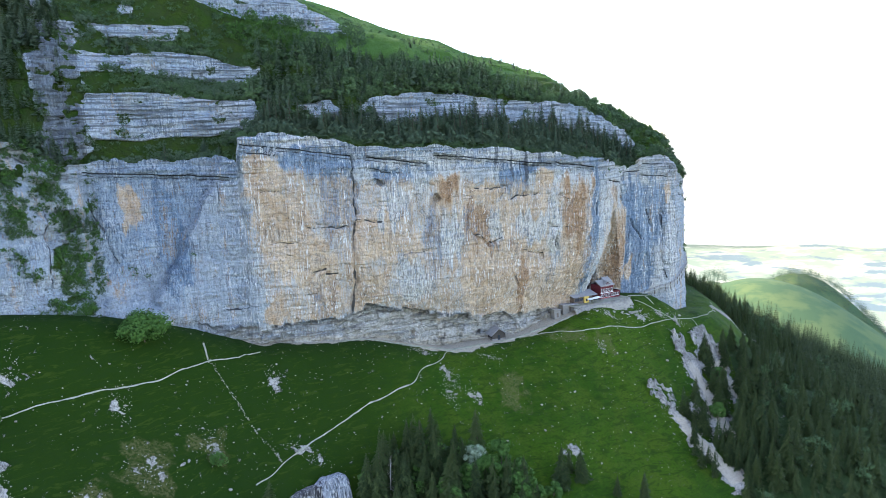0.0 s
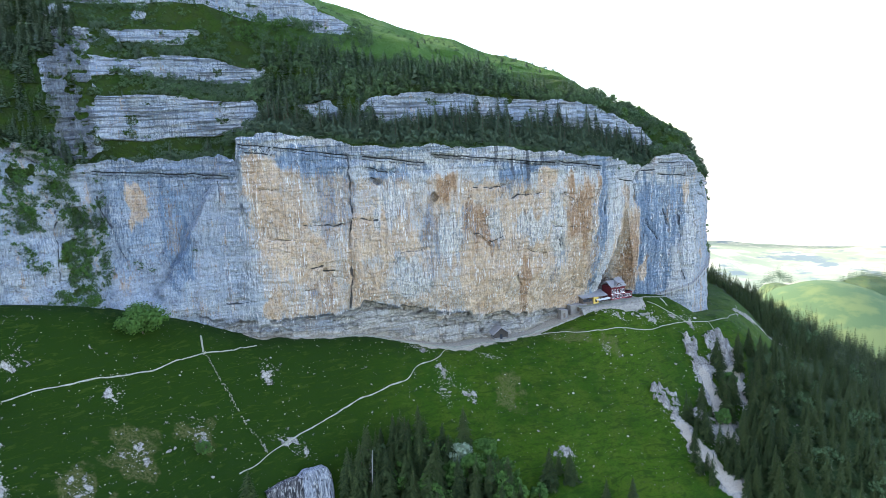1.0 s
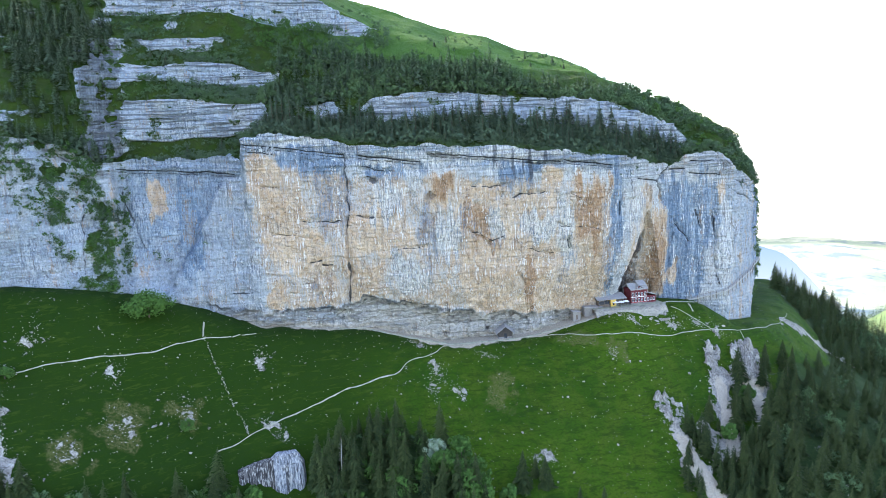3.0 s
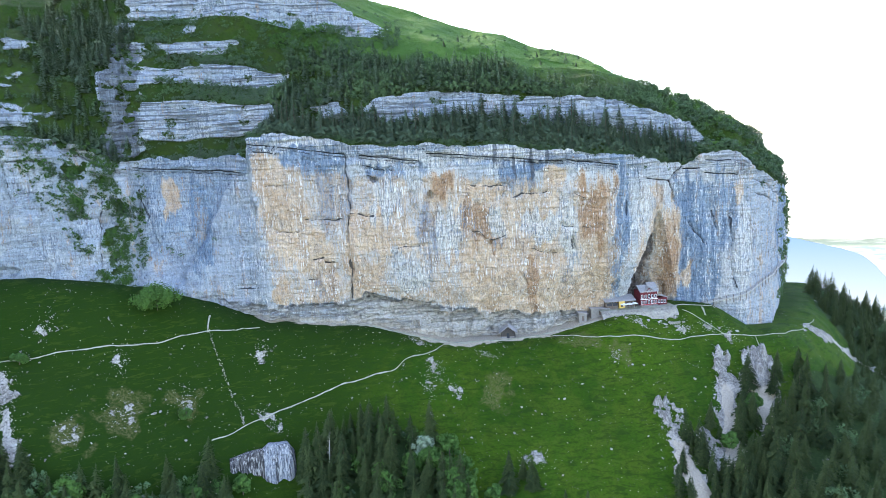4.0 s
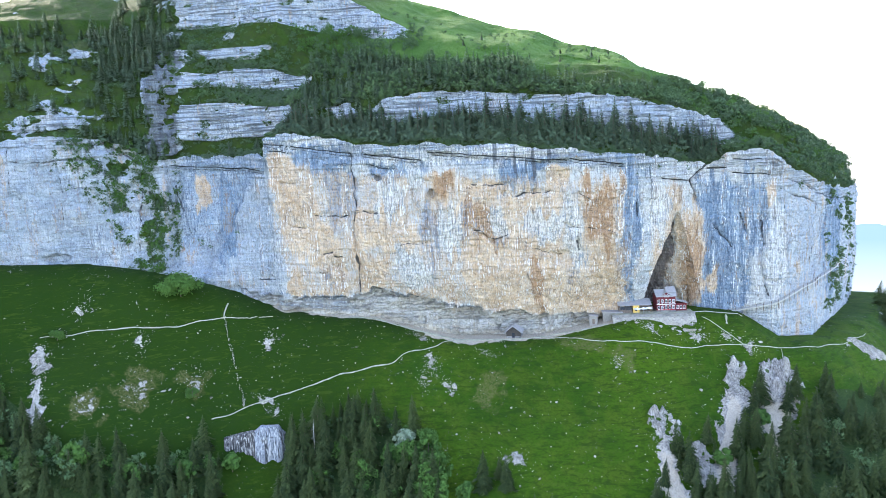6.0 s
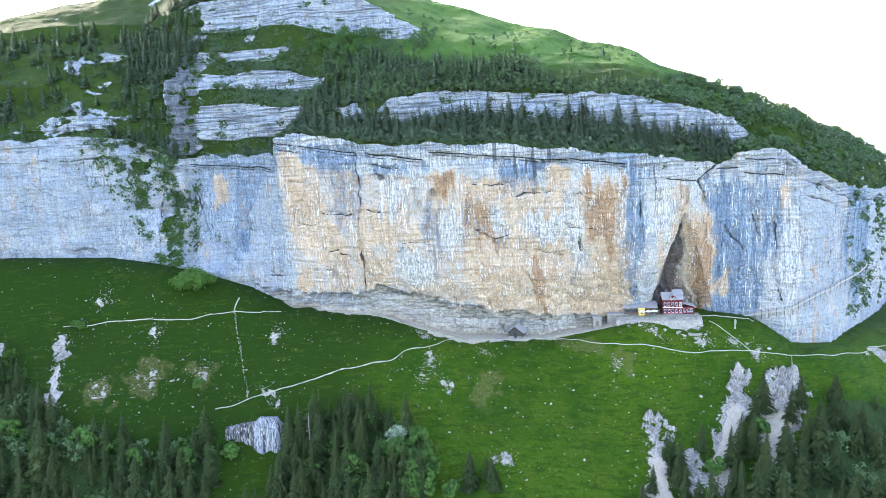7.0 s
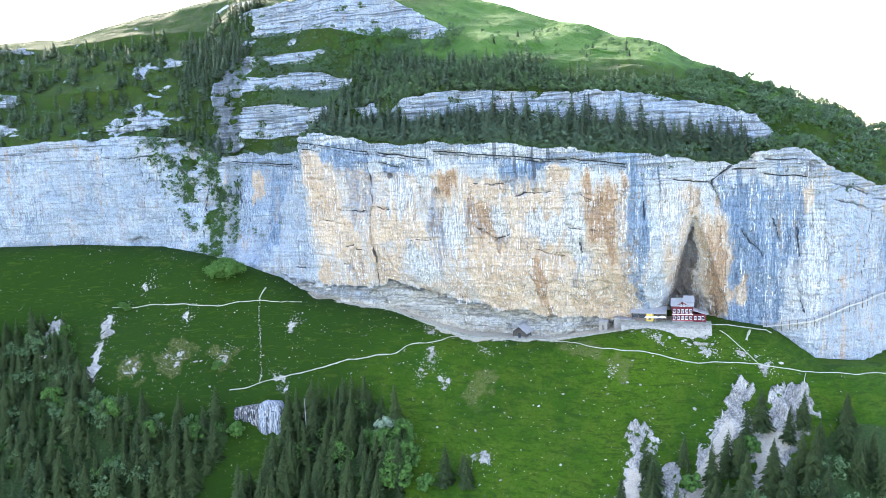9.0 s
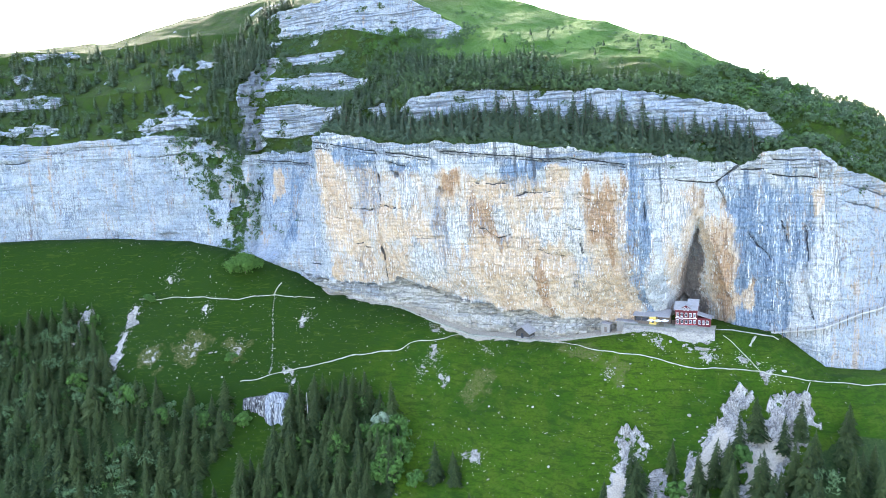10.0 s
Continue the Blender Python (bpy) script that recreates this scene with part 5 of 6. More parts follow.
big = leafy_tree("hazel_bush", (-92.5, 208.5), 8.3, 7.4, LEAF, "broad leafy bush below the western wall", 401, 46, 90, 0.45)
leafy_tree("hazel_bush", (-118, 172), 4.0, 3.0, LEAF, "small leafy bush beside the western path", 402, 18, 60, 0.35)
leafy_tree("hazel_bush", (-67, 190), 3.4, 2.6, LEAF, "small leafy bush on stony ground", 403, 16, 60, 0.3)
leafy_tree("whitebeam_tree", (5, 219), 9.5, 4.0, PALE_LEAF, "pale silvery whitebeam among dark spruces", 404, 26, 70, 0.36)
for i, (q, h, r) in enumerate([((10, 215), 11, 4.5), ((14, 220), 12, 5.0), ((17, 214), 11, 4.5), ((3, 213), 9, 3.8), ((-60, 158), 8, 3.6), ((-75, 149), 9, 4.0), ((-50, 172), 7, 3.5), ((-84, 140), 8, 4.0), ((-42, 184), 6, 3.0), ((-98, 136), 8, 3.8), ((100, 262), 6, 2.8), ((108, 282), 7, 3), ((30, 216), 6, 2.6), ((20, 217), 10, 4.2), ((23, 212), 9, 4.0), ((19, 209), 10, 4.4), ((7, 216), 9, 3.6), ((-28, 203), 6, 2.8), ((-4, 206), 9, 3.6)]):
    leafy_tree("beech_tree", q, h, r, LEAF, "bright green leafy tree among dark spruces", 410 + i, 26, 70, 0.42)


def snag(spot, h):
    """A dead spruce: a bare stem with stubs of boughs."""
    rng = random.Random(77)
    base = new("dead_spruce")
    part("trunk", raw_mesh("trunk", *tapered([(0, 0, -0.8), (0.1, 0, h * 0.5), (0.25, 0.1, h)], [0.24, 0.14, 0.03]), DEAD_WOOD), None, base)
    for i in range(34):
        z, a = h * rng.uniform(0.25, 0.95), rng.uniform(0, 6.28)
        l = rng.uniform(0.7, 1.0) * 2.4 * (1.1 - z / h)
        part("branch", raw_mesh("branch", *tapered([(0.1, 0, z), (l * 0.6 * math.cos(a), l * 0.6 * math.sin(a), z - 0.1), (l * math.cos(a), l * math.sin(a), z - 0.5 * l)], [0.07, 0.05, 0.02], 4), DEAD_WOOD), None, base)
    base.matrix_basis = pose(spot[0], spot[1], ground_z(*spot), 2, 3, 0)
    return tagged(base, "bare grey dead spruce standing among green ones", "dead tree")


snag((-21, 202), 15.0)


# ---- stones ----
def stone_mesh(rng, r):
    bm = bmesh.new()
    bmesh.ops.create_icosphere(bm, subdivisions=2, radius=1)
    cuts = [Vector((rng.gauss(0, 1), rng.gauss(0, 1), rng.gauss(0, 1))).normalized() for _ in range(7)]
    off = Vector((rng.uniform(0, 99), rng.uniform(0, 99), rng.uniform(0, 99)))
    for v in bm.verts:
        for c in cuts:  # broken faces
            v.co -= c * max(0.0, v.co.dot(c) - 0.62)
        v.co *= 1 + 0.30 * noise.noise(v.co * 1.3 + off) + 0.15 * noise.noise(v.co * 3 + off)
        v.co.x, v.co.y, v.co.z = v.co.x * r, v.co.y * r * 0.75, v.co.z * r * 0.6
    me = bpy.data.meshes.new("boulder")
    bm.to_mesh(me)
    bm.free()
    me.materials.append(STONE)
    return me


stone_rng = random.Random(21)
stone_kinds = [stone_mesh(stone_rng, 1.0) for _ in range(6)]
meadow_poly = [(-125, 178), (-100, 197), (-70, 222), (-40, 245), (5, 268), (45, 276), (90, 306), (110, 300), (94, 262), (84, 232), (45, 232), (10, 232), (-25, 222), (-50, 205), (-60, 175), (-95, 158)]
spots = scatter(meadow_poly, 190, 2.5, 501)
for q in spots:
    ob = tagged(new("boulder", stone_rng.choice(stone_kinds)), "pale limestone boulder lying in the grass", "boulder", "boulders on the meadow")
    s = 0.2 + 0.45 * stone_rng.random() ** 3
    ob.matrix_basis = pose(q[0], q[1], ground_z(*q) + 0.1 * s, stone_rng.uniform(-20, 20), stone_rng.uniform(-20, 20), stone_rng.uniform(0, 360))
    ob.scale = (s, s, s)
for q, s in (((88, 285), 1.3), ((99, 309), 1.6), ((60, 277), 1.0), ((61, 281), 0.9), ((69, 285), 0.7), ((50, 264), 0.8), ((43, 256), 0.7), ((-92, 191), 0.7), ((70, 281), 0.9), ((103, 315), 1.3), ((-2, 243), 1.3), ((0, 243), 1.0), ((7, 246), 1.4), ((9, 245), 1.1), ((-74, 186), 1.0), ((-75, 184), 1.2), ((-80, 205), 0.7), ((-59, 220), 0.7), ((76, 305), 1.6), ((78, 303.5), 1.3), ((80.5, 305), 1.8), ((83, 306.5), 1.2), ((74, 302), 1.1), ((81, 302), 1.0), ((66, 297), 1.0), ((62, 296), 1.2), ((58, 294.5), 0.9), ((70, 300), 1.3), ((85, 304), 0.9), ((77, 301), 0.8)):
    ob = tagged(new("boulder", stone_rng.choice(stone_kinds)), "large pale limestone boulder half sunk in turf", "boulder", "boulders on the meadow")
    s = s * 0.72
    ob.matrix_basis = pose(q[0], q[1], ground_z(*q) - 0.05 * s, stone_rng.uniform(-15, 15), 0, stone_rng.uniform(0, 360))
    ob.scale = (s * stone_rng.uniform(0.9, 1.5), s, s)


def chips(name, spots, low, high, seed, label):
    """Small stones, joined."""
    rng = np.random.default_rng(seed)
    zs = height(spots[:, 0], spots[:, 1])
    base = np.array([(1, 0, 0), (-0.5, 0.85, 0), (-0.5, -0.85, 0), (0, 0, 0.8), (0, 0, -0.6)], float)
    tri = np.array([(0, 1, 3), (1, 2, 3), (2, 0, 3), (1, 0, 4), (2, 1, 4), (0, 2, 4)])
    n = len(spots)
    s = rng.uniform(low, high, n) * rng.uniform(0.5, 1, n)
    a = rng.uniform(0, 6.28, n)
    v = base[None] * s[:, None, None] * rng.uniform(0.7, 1.3, (n, 5, 3))
    x, y = v[..., 0] * np.cos(a)[:, None] - v[..., 1] * np.sin(a)[:, None], v[..., 0] * np.sin(a)[:, None] + v[..., 1] * np.cos(a)[:, None]
    V = np.stack([x + spots[:, :1], y + spots[:, 1:], v[..., 2] + zs[:, None]], -1).reshape(-1, 3)
    F = (tri[None] + np.arange(n)[:, None, None] * 5).reshape(-1, 3)
    return tagged(new(name, raw_mesh(name, V, F, STONE)), label, "stones", kind="stuff")


rng = np.random.default_rng(77)
cloud = [np.stack([rng.normal(cx, rx * 0.6, 80), rng.normal(cy, ry * 0.6, 80)], 1) for cx, cy, rx, ry in SCREE]
cloud.append(rng.uniform((-125, 150), (115, 300), (1500, 2)))
for line, half, _ in OUTCROPS:
    for p0, p1 in zip(line[:-1], line[1:]):
        t = rng.random((160, 1))
        cloud.append(np.array(p0) * (1 - t) + np.array(p1) * t + rng.normal(0, half * 0.65, (160, 2)))
trail = [(-76, 215), (-70, 211), (-66, 209), (-61, 206), (-54, 202), (-52, 200)]
for p0, p1 in zip(trail[:-1], trail[1:]):
    t = rng.random((45, 1)) ** 1.5
    cloud.append(np.array(p0) * (1 - t) + np.array(p1) * t + rng.normal(0, 0.22, (45, 2)))
cloud = np.concatenate(cloud)
k, d = to_foot(cloud[:, 0], cloud[:, 1])
cloud = cloud[d > 1.0]
chips("stones", cloud, 0.10, 0.36, 78, "pale stones strewn over turf and scree")


# ---- paths ----
PATHS = [
    ([(-124, 168), (-112, 179), (-98, 190), (-90, 198), (-83, 206), (-76, 215), (-70, 219), (-63, 229)], 0.24),
    ([(-57, 189), (-52, 200), (-44, 211), (-38, 218), (-32, 224), (-23, 231), (-15, 239), (-12, 244), (-5, 253), (-1, 263), (8, 269)], 0.28),
    ([(28, 280), (40, 280.5), (50, 281.8), (60, 285), (69, 291), (78, 296.5), (87.4, 301.7), (98.4, 309.3), (108, 317), (121, 328), (131, 350), (136, 366)], 0.2),
    ([(-41, 247), (-35, 251), (-22, 255.4), (-12, 260.5), (-1, 266), (9, 270), (18, 273.5), (27, 280), (37, 286.5), (46, 291.5), (52, 295)], 1.5),
    ([(77.5, 315), (86, 321), (95, 327.5)], 0.8),
    ([(82, 313), (90, 311), (98.4, 309.3)], 0.2),
    ([(-76, 215), (-79, 220)], 0.9),
    ([(110, 318), (112, 308)], 0.28),
    ([(90, 321), (91.5, 314.5)], 0.9),
]
PATH = plain("trodden_gravel", (0.36, 0.345, 0.255), 0.95, 0.4, 0.8)


def ribbon(points, width, seed):
    P = np.array(points, float)
    seg = np.r_[0, np.cumsum(np.linalg.norm(np.diff(P, axis=0), axis=1))]
    s = np.linspace(0, seg[-1], int(seg[-1] / 0.7) + 2)
    xy = np.stack([np.interp(s, seg, P[:, k]) for k in range(2)], 1)
    w = np.hanning(13)
    w /= w.sum()
    if len(xy) > 30:
        xy = np.stack([np.convolve(np.pad(xy[:, k], 6, mode="edge"), w, "valid") for k in range(2)], 1)
    xy[:, 0] += vnoise(s * 0.12, s * 0, s * 0, seed) * 0.6
    t = np.gradient(xy, axis=0)
    t /= np.linalg.norm(t, axis=1, keepdims=True) + 1e-9
    nrm = np.stack([-t[:, 1], t[:, 0]], 1)
    rows = []
    wide = width * (0.8 + 0.35 * vnoise(s * 0.6, s * 0 + 5, s * 0, seed + 1))
    for f, up in ((-0.62, -0.25), (-0.45, 0.16), (0, 0.24), (0.45, 0.16), (0.62, -0.25)):
        q = xy + nrm * (wide * f)[:, None]
        rows.append(np.c_[q, height(xy[:, 0], xy[:, 1]) + up + 0.5 * (height(q[:, 0], q[:, 1]) - height(xy[:, 0], xy[:, 1]))])
    return np.array(rows)


for i, (line, width) in enumerate(PATHS):
    tagged(new("path", grid_mesh("path", ribbon(line, width, 600 + i), PATH)), "narrow pale gravel path worn into the meadow", "path", kind="structure")

# ---- buildings ----
def box_bm(x0, x1, y0, y1, z0, z1, bevel=0.0):
    bm = bmesh.new()
    bmesh.ops.create_cube(bm, size=1)
    for v in bm.verts:
        v.co = Vector(((x0 + x1) / 2 + v.co.x * (x1 - x0), (y0 + y1) / 2 + v.co.y * (y1 - y0), (z0 + z1) / 2 + v.co.z * (z1 - z0)))
    if bevel:
        bmesh.ops.bevel(bm, geom=bm.edges[:], offset=bevel, segments=1, affect="EDGES")
    return bm


def prism_bm(outline, y0, y1):
    """An outline in x and z, drawn out from y0 to y1."""
    bm = bmesh.new()
    a = [bm.verts.new((px, y0, pz)) for px, pz in outline]
    b = [bm.verts.new((px, y1, pz)) for px, pz in outline]
    n = len(a)
    bm.faces.new(a)
    bm.faces.new(b[::-1])
    for i in range(n):
        bm.faces.new((a[i], b[i], b[(i + 1) % n], a[(i + 1) % n]))
    bmesh.ops.recalc_face_normals(bm, faces=bm.faces[:])
    return bm


def prism_x_bm(outline, x0, x1):
    """An outline in y and z, drawn out from x0 to x1."""
    bm = prism_bm(outline, x0, x1)
    for v in bm.verts:
        v.co.x, v.co.y = v.co.y, v.co.x
    bmesh.ops.recalc_face_normals(bm, faces=bm.faces[:])
    return bm


RED = plain("dark_red_shingle", (0.135, 0.018, 0.024), 0.8, 0.35, 2.0, stretch=(1, 1, 4))
ROOF = plain("grey_roof_shingle", (0.34, 0.32, 0.315), 0.8, 0.3, 1.2, stretch=(1, 4, 1))
TRIM = plain("white_paint", (0.78, 0.77, 0.74), 0.6, 0.1)
PANE = plain("dark_window_glass", (0.03, 0.035, 0.045), 0.08, 0.1)
YELLOW = plain("ochre_yellow_paint", (0.75, 0.50, 0.12), 0.7, 0.2)
TIMBER = plain("weathered_timber", (0.17, 0.13, 0.10), 0.9, 0.4, 1.5, stretch=(4, 4, 0.6))
TARRED = plain("tarred_timber", (0.065, 0.055, 0.047), 0.9, 0.4, 1.5, stretch=(4, 4, 0.6))
PALE_TIMBER = plain("bleached_timber", (0.27, 0.245, 0.215), 0.9, 0.3, 1.5, stretch=(4, 4, 0.6))
MASONRY = plain("rough_masonry", (0.25, 0.235, 0.215), 0.95, 0.5, 0.9, bump=0.3)
CLOTH = plain("white_canvas", (0.80, 0.79, 0.76), 0.85, 0.08)
FLOWER = plain("red_geraniums", (0.45, 0.04, 0.05), 0.9, 0.4, 6)
STEEL = plain("galvanised_steel", (0.45, 0.46, 0.47), 0.45, 0.2, 2, metal=0.8)


def window(parent, cx, y, cz, w, h):
    """A white frame with its pane, bars and open shutters."""
    f = new("window")
    f.parent = parent
    bm = prism_bm([(cx - w / 2 - 0.09, cz - h / 2 - 0.09), (cx + w / 2 + 0.09, cz - h / 2 - 0.09), (cx + w / 2 + 0.09, cz + h / 2 + 0.09), (cx - w / 2 - 0.09, cz + h / 2 + 0.09)], y - 0.10, y + 0.02)
    part("window_frame", bm, TRIM, f)
    bm = box_bm(cx - w / 2, cx - 0.03, y - 0.125, y - 0.102, cz - h / 2, cz + h / 2)
    part("pane", bm, PANE, f)
    part("pane", box_bm(cx + 0.03, cx + w / 2, y - 0.125, y - 0.102, cz - h / 2, cz + h / 2), PANE, f)
    part("window_sill", box_bm(cx - w / 2 - 0.15, cx + w / 2 + 0.15, y - 0.22, y - 0.10, cz - h / 2 - 0.17, cz - h / 2 - 0.09), TRIM, f)


def guest_house():
    h = new("guest_house")
    W, D = 4.6, 7.0
    part("foundation", box_bm(-W - 0.1, W + 0.1, -0.1, D, -2.5, 0.5), MASONRY, h)
    part("wall", prism_bm([(-W, 0.5), (W, 0.5), (W, 6.3), (-W, 6.3)], 0, D), RED, h)
    # front gable under a cross roof
    part("gable", prism_bm([(-2.0, 6.3), (2.0, 6.3), (2.0, 6.5), (0, 7.6), (-2.0, 6.5)], -0.15, 3.4), RED, h, "red shingled front gable")
    part("roof", prism_x_bm([(-0.8, 5.95), (3.6, 8.1), (D + 0.8, 5.95), (D + 0.8, 6.2), (3.6, 8.35), (-0.8, 6.2)], -W - 0.5, W + 0.5), ROOF, h)
    part("gable_roof", prism_bm([(-2.6, 6.3), (0, 7.75), (2.6, 6.3), (2.6, 6.52), (0, 7.98), (-2.6, 6.52)], -0.7, 3.4), ROOF, h)
    part("rear_roof", prism_x_bm([(0.9, 7.2), (4.4, 8.9), (7.6, 7.2), (7.6, 7.45), (4.4, 9.15), (0.9, 7.45)], 0.4, W + 0.7), ROOF, h)
    part("rear_wall", box_bm(0.8, W + 0.3, 1.6, 7.2, 6.0, 7.35), RED, h)
    part("chimney", box_bm(-2.6, -2.0, 3.6, 4.2, 7.6, 9.2), MASONRY, h)
    for z in (1.6, 4.1):
        for i in range(5):
            window(h, -3.6 + 1.8 * i, 0.0, z, 0.85, 1.2)
    for cx in (-0.7, 0.7):
        window(h, cx, -0.15, 6.35, 0.6, 0.8)
    part("fascia", box_bm(-W - 0.05, W + 0.05, -0.14, -0.004, 2.75, 3.0), TRIM, h, "pale timber string course between floors")
    part("flower_boxes", box_bm(-W + 0.3, W - 0.3, -0.42, -0.24, 0.62, 0.88), FLOWER, h, "red geraniums along the sills")
    # lean-to on the right
    part("side_wall", box_bm(W, W + 5.6, 0.6, 5.0, -1.0, 2.9), RED, h)
    part("side_roof", prism_bm([(W + 0.004, 4.3), (W + 0.004, 4.55), (W + 6.1, 3.05), (W + 6.1, 2.8)], 0.0, 5.4), ROOF, h)
    for i in range(3):
        window(h, W + 1.1 + 1.6 * i, 0.6, 1.5, 0.9, 1.1)
    tagged(h, "dark red shingled guest house with white windows under cliff", "house")
    return h


house = guest_house()
house.matrix_basis = pose(69.4, 309.9, -12.8, 0, 0, 30) @ Matrix.Diagonal((0.80, 0.9, 1.0, 1))


def annex():
    a = new("restaurant_annex")
    part("back_wall", box_bm(-6.3, 6.2, 2.6, 4.2, -1.5, 3.2), TIMBER, a)
    part("roof", prism_x_bm([(-1.0, 2.75), (-1.0, 2.95), (4.6, 4.5), (4.6, 4.3)], -6.8, 6.3), ROOF, a)
    part("side_wall", box_bm(-6.3, -6.1, -0.6, 2.6, -1.5, 3.0), TIMBER, a)
    part("parapet", box_bm(-6.1, -1.2, -0.62, -0.5, -1.5, 0.95), TIMBER, a)
    kiosk = part("kiosk", box_bm(-0.9, 1.5, -0.9, 2.6, -1.5, 2.72), YELLOW, a, "ochre yellow kiosk wall")
    part("hatch", box_bm(-0.1, 0.7, -0.96, -0.905, 0.5, 1.7), PANE, kiosk)
    for px in (-6.2, -3.7, 2.9, 4.5, 6.0):
        part("post", box_bm(px - 0.08, px + 0.08, -0.86, -0.7, -1.5, 2.8), TIMBER, a)
    part("window_band", box_bm(-5.9, -1.4, -0.58, -0.5, 1.0, 2.2), PANE, a)
    tagged(a, "low timber restaurant with grey roof and yellow kiosk", "building")
    return a


annex().matrix_basis = pose(58.6, 304.8, -12.7, 0, 0, 27)


def parasol(px, py):
    p = new("parasol")
    me = bmesh.new()
    bmesh.ops.create_cone(me, segments=8, radius1=1.5, radius2=0.06, depth=0.55, cap_ends=False)
    bmesh.ops.translate(me, verts=me.verts[:], vec=(0, 0, 2.4))
    part("canopy", me, CLOTH, p)
    pole = bmesh.new()
    bmesh.ops.create_cone(pole, segments=6, radius1=0.04, radius2=0.04, depth=2.6, cap_ends=True)
    bmesh.ops.translate(pole, verts=pole.verts[:], vec=(0, 0, 1.3))
    part("pole", pole, STEEL, p)
    p.matrix_basis = pose(px, py, -12.84)
    return tagged(p, "white canvas parasol open on the terrace", "parasol", "parasols on the terrace")


for q in ((62.5, 303.0), (60.4, 301.6), (64.2, 304.6)):
    parasol(*q)


def shed(px, py, pz, turn, w, d, h, label):
    s = new("shed")
    part("wall", prism_bm([(-w / 2, -1.5), (w / 2, -1.5), (w / 2, h * 0.85), (-w / 2, h)], 0, d), PALE_TIMBER, s)
    part("roof", prism_bm([(-w / 2 - 0.3, h + 0.02), (w / 2 + 0.3, h * 0.85 + 0.02), (w / 2 + 0.3, h * 0.85 + 0.22), (-w / 2 - 0.3, h + 0.22)], -0.5, d + 0.2), ROOF, s)
    part("door", box_bm(-0.45, 0.45, -0.06, -0.004, 0, 1.95), TIMBER, s)
    s.matrix_basis = pose(px, py, pz, 0, 0, turn)
    return tagged(s, label, "shed")


shed(51.2, 299.4, -14.9, 26, 7.5, 3.0, 2.8, "low pale timber shed against the cliff foot")
shed(45.0, 294.8, -16.4, 26, 3.2, 2.6, 3.4, "narrow pale timber hut beside the gravel track")


def timber_hut():
    s = new("timber_hut")
    part("wall", prism_bm([(-2.1, -1.0), (2.1, -1.0), (2.1, 2.2), (0, 3.9), (-2.1, 2.2)], 0, 4.0), TARRED, s, "dark timber wall on low masonry")
    part("plinth", prism_bm([(-2.2, -1.0), (2.2, -1.0), (2.2, 0.7), (-2.2, 0.7)], -0.06, 4.06), MASONRY, s)
    part("gable_boards", prism_bm([(-1.9, 2.2), (1.9, 2.2), (0, 3.75)], -0.08, -0.004), TARRED, s)
    part("roof", prism_bm([(-2.7, 1.75), (0, 4.1), (2.7, 1.75), (2.7, 2.0), (0, 4.4), (-2.7, 2.0)], -0.8, 4.4), ROOF, s)
    part("door", box_bm(-0.4, 0.4, -0.08, -0.004, 0, 1.8), PANE, s)
    s.matrix_basis = pose(18.6, 276.6, -20.2, 0, 0, 18) @ Matrix.Diagonal((1.35, 1.2, 1.2, 1))
    return tagged(s, "small dark timber hut on stone under gabled roof", "hut")


timber_hut()


def terrace_wall():
    """The masonry wall that holds up the terrace before the house."""
    line = np.array([(52, 296.5), (58, 299.5), (63, 301.5), (69, 304), (75, 307.5), (80, 311.5)], float)
    seg = np.r_[0, np.cumsum(np.linalg.norm(np.diff(line, axis=0), axis=1))]
    s = np.linspace(0, seg[-1], 60)
    xy = np.stack([np.interp(s, seg, line[:, k]) for k in range(2)], 1)
    out = np.array((0.5, -0.87))
    def rows_of(profile):
        rows = []
        for o, z in profile:
            j = vnoise(s * 0.8, s * 0 + z, s * 0, 90) * (0.5 if z < -14 else 0.05)
            rows.append(np.c_[xy + out * (o + j)[:, None], np.full(len(s), z)])
        return np.array(rows)
    tagged(new("terrace_bank", grid_mesh("terrace_bank", rows_of(((4.5, -20.5), (2.6, -16.5), (1.0, -13.9), (0.3, -13.5))), STONE, False)), "rubble bank of grey stone below the terrace", "bank", kind="structure")
    tagged(new("terrace_wall", grid_mesh("terrace_wall", rows_of(((0.35, -14.2), (0.3, -12.55), (0.0, -12.55), (0.0, -13.4))), MASONRY, False)), "rough masonry wall along the terrace", "wall", kind="structure")
    top = []
    for o in (0.0, -3.5, -7.0):
        top.append(np.c_[xy + out * o, np.full(len(s), -12.85)])
    tagged(new("terrace", grid_mesh("terrace", np.array(top), PATH, False)), "pale gravel terrace before the house", "terrace", kind="structure")


terrace_wall()


# the gallery path round the nose of the cliff
PALE_GRAVEL = plain("pale_crushed_stone", (0.46, 0.44, 0.40), 0.95, 0.3, 1.0)


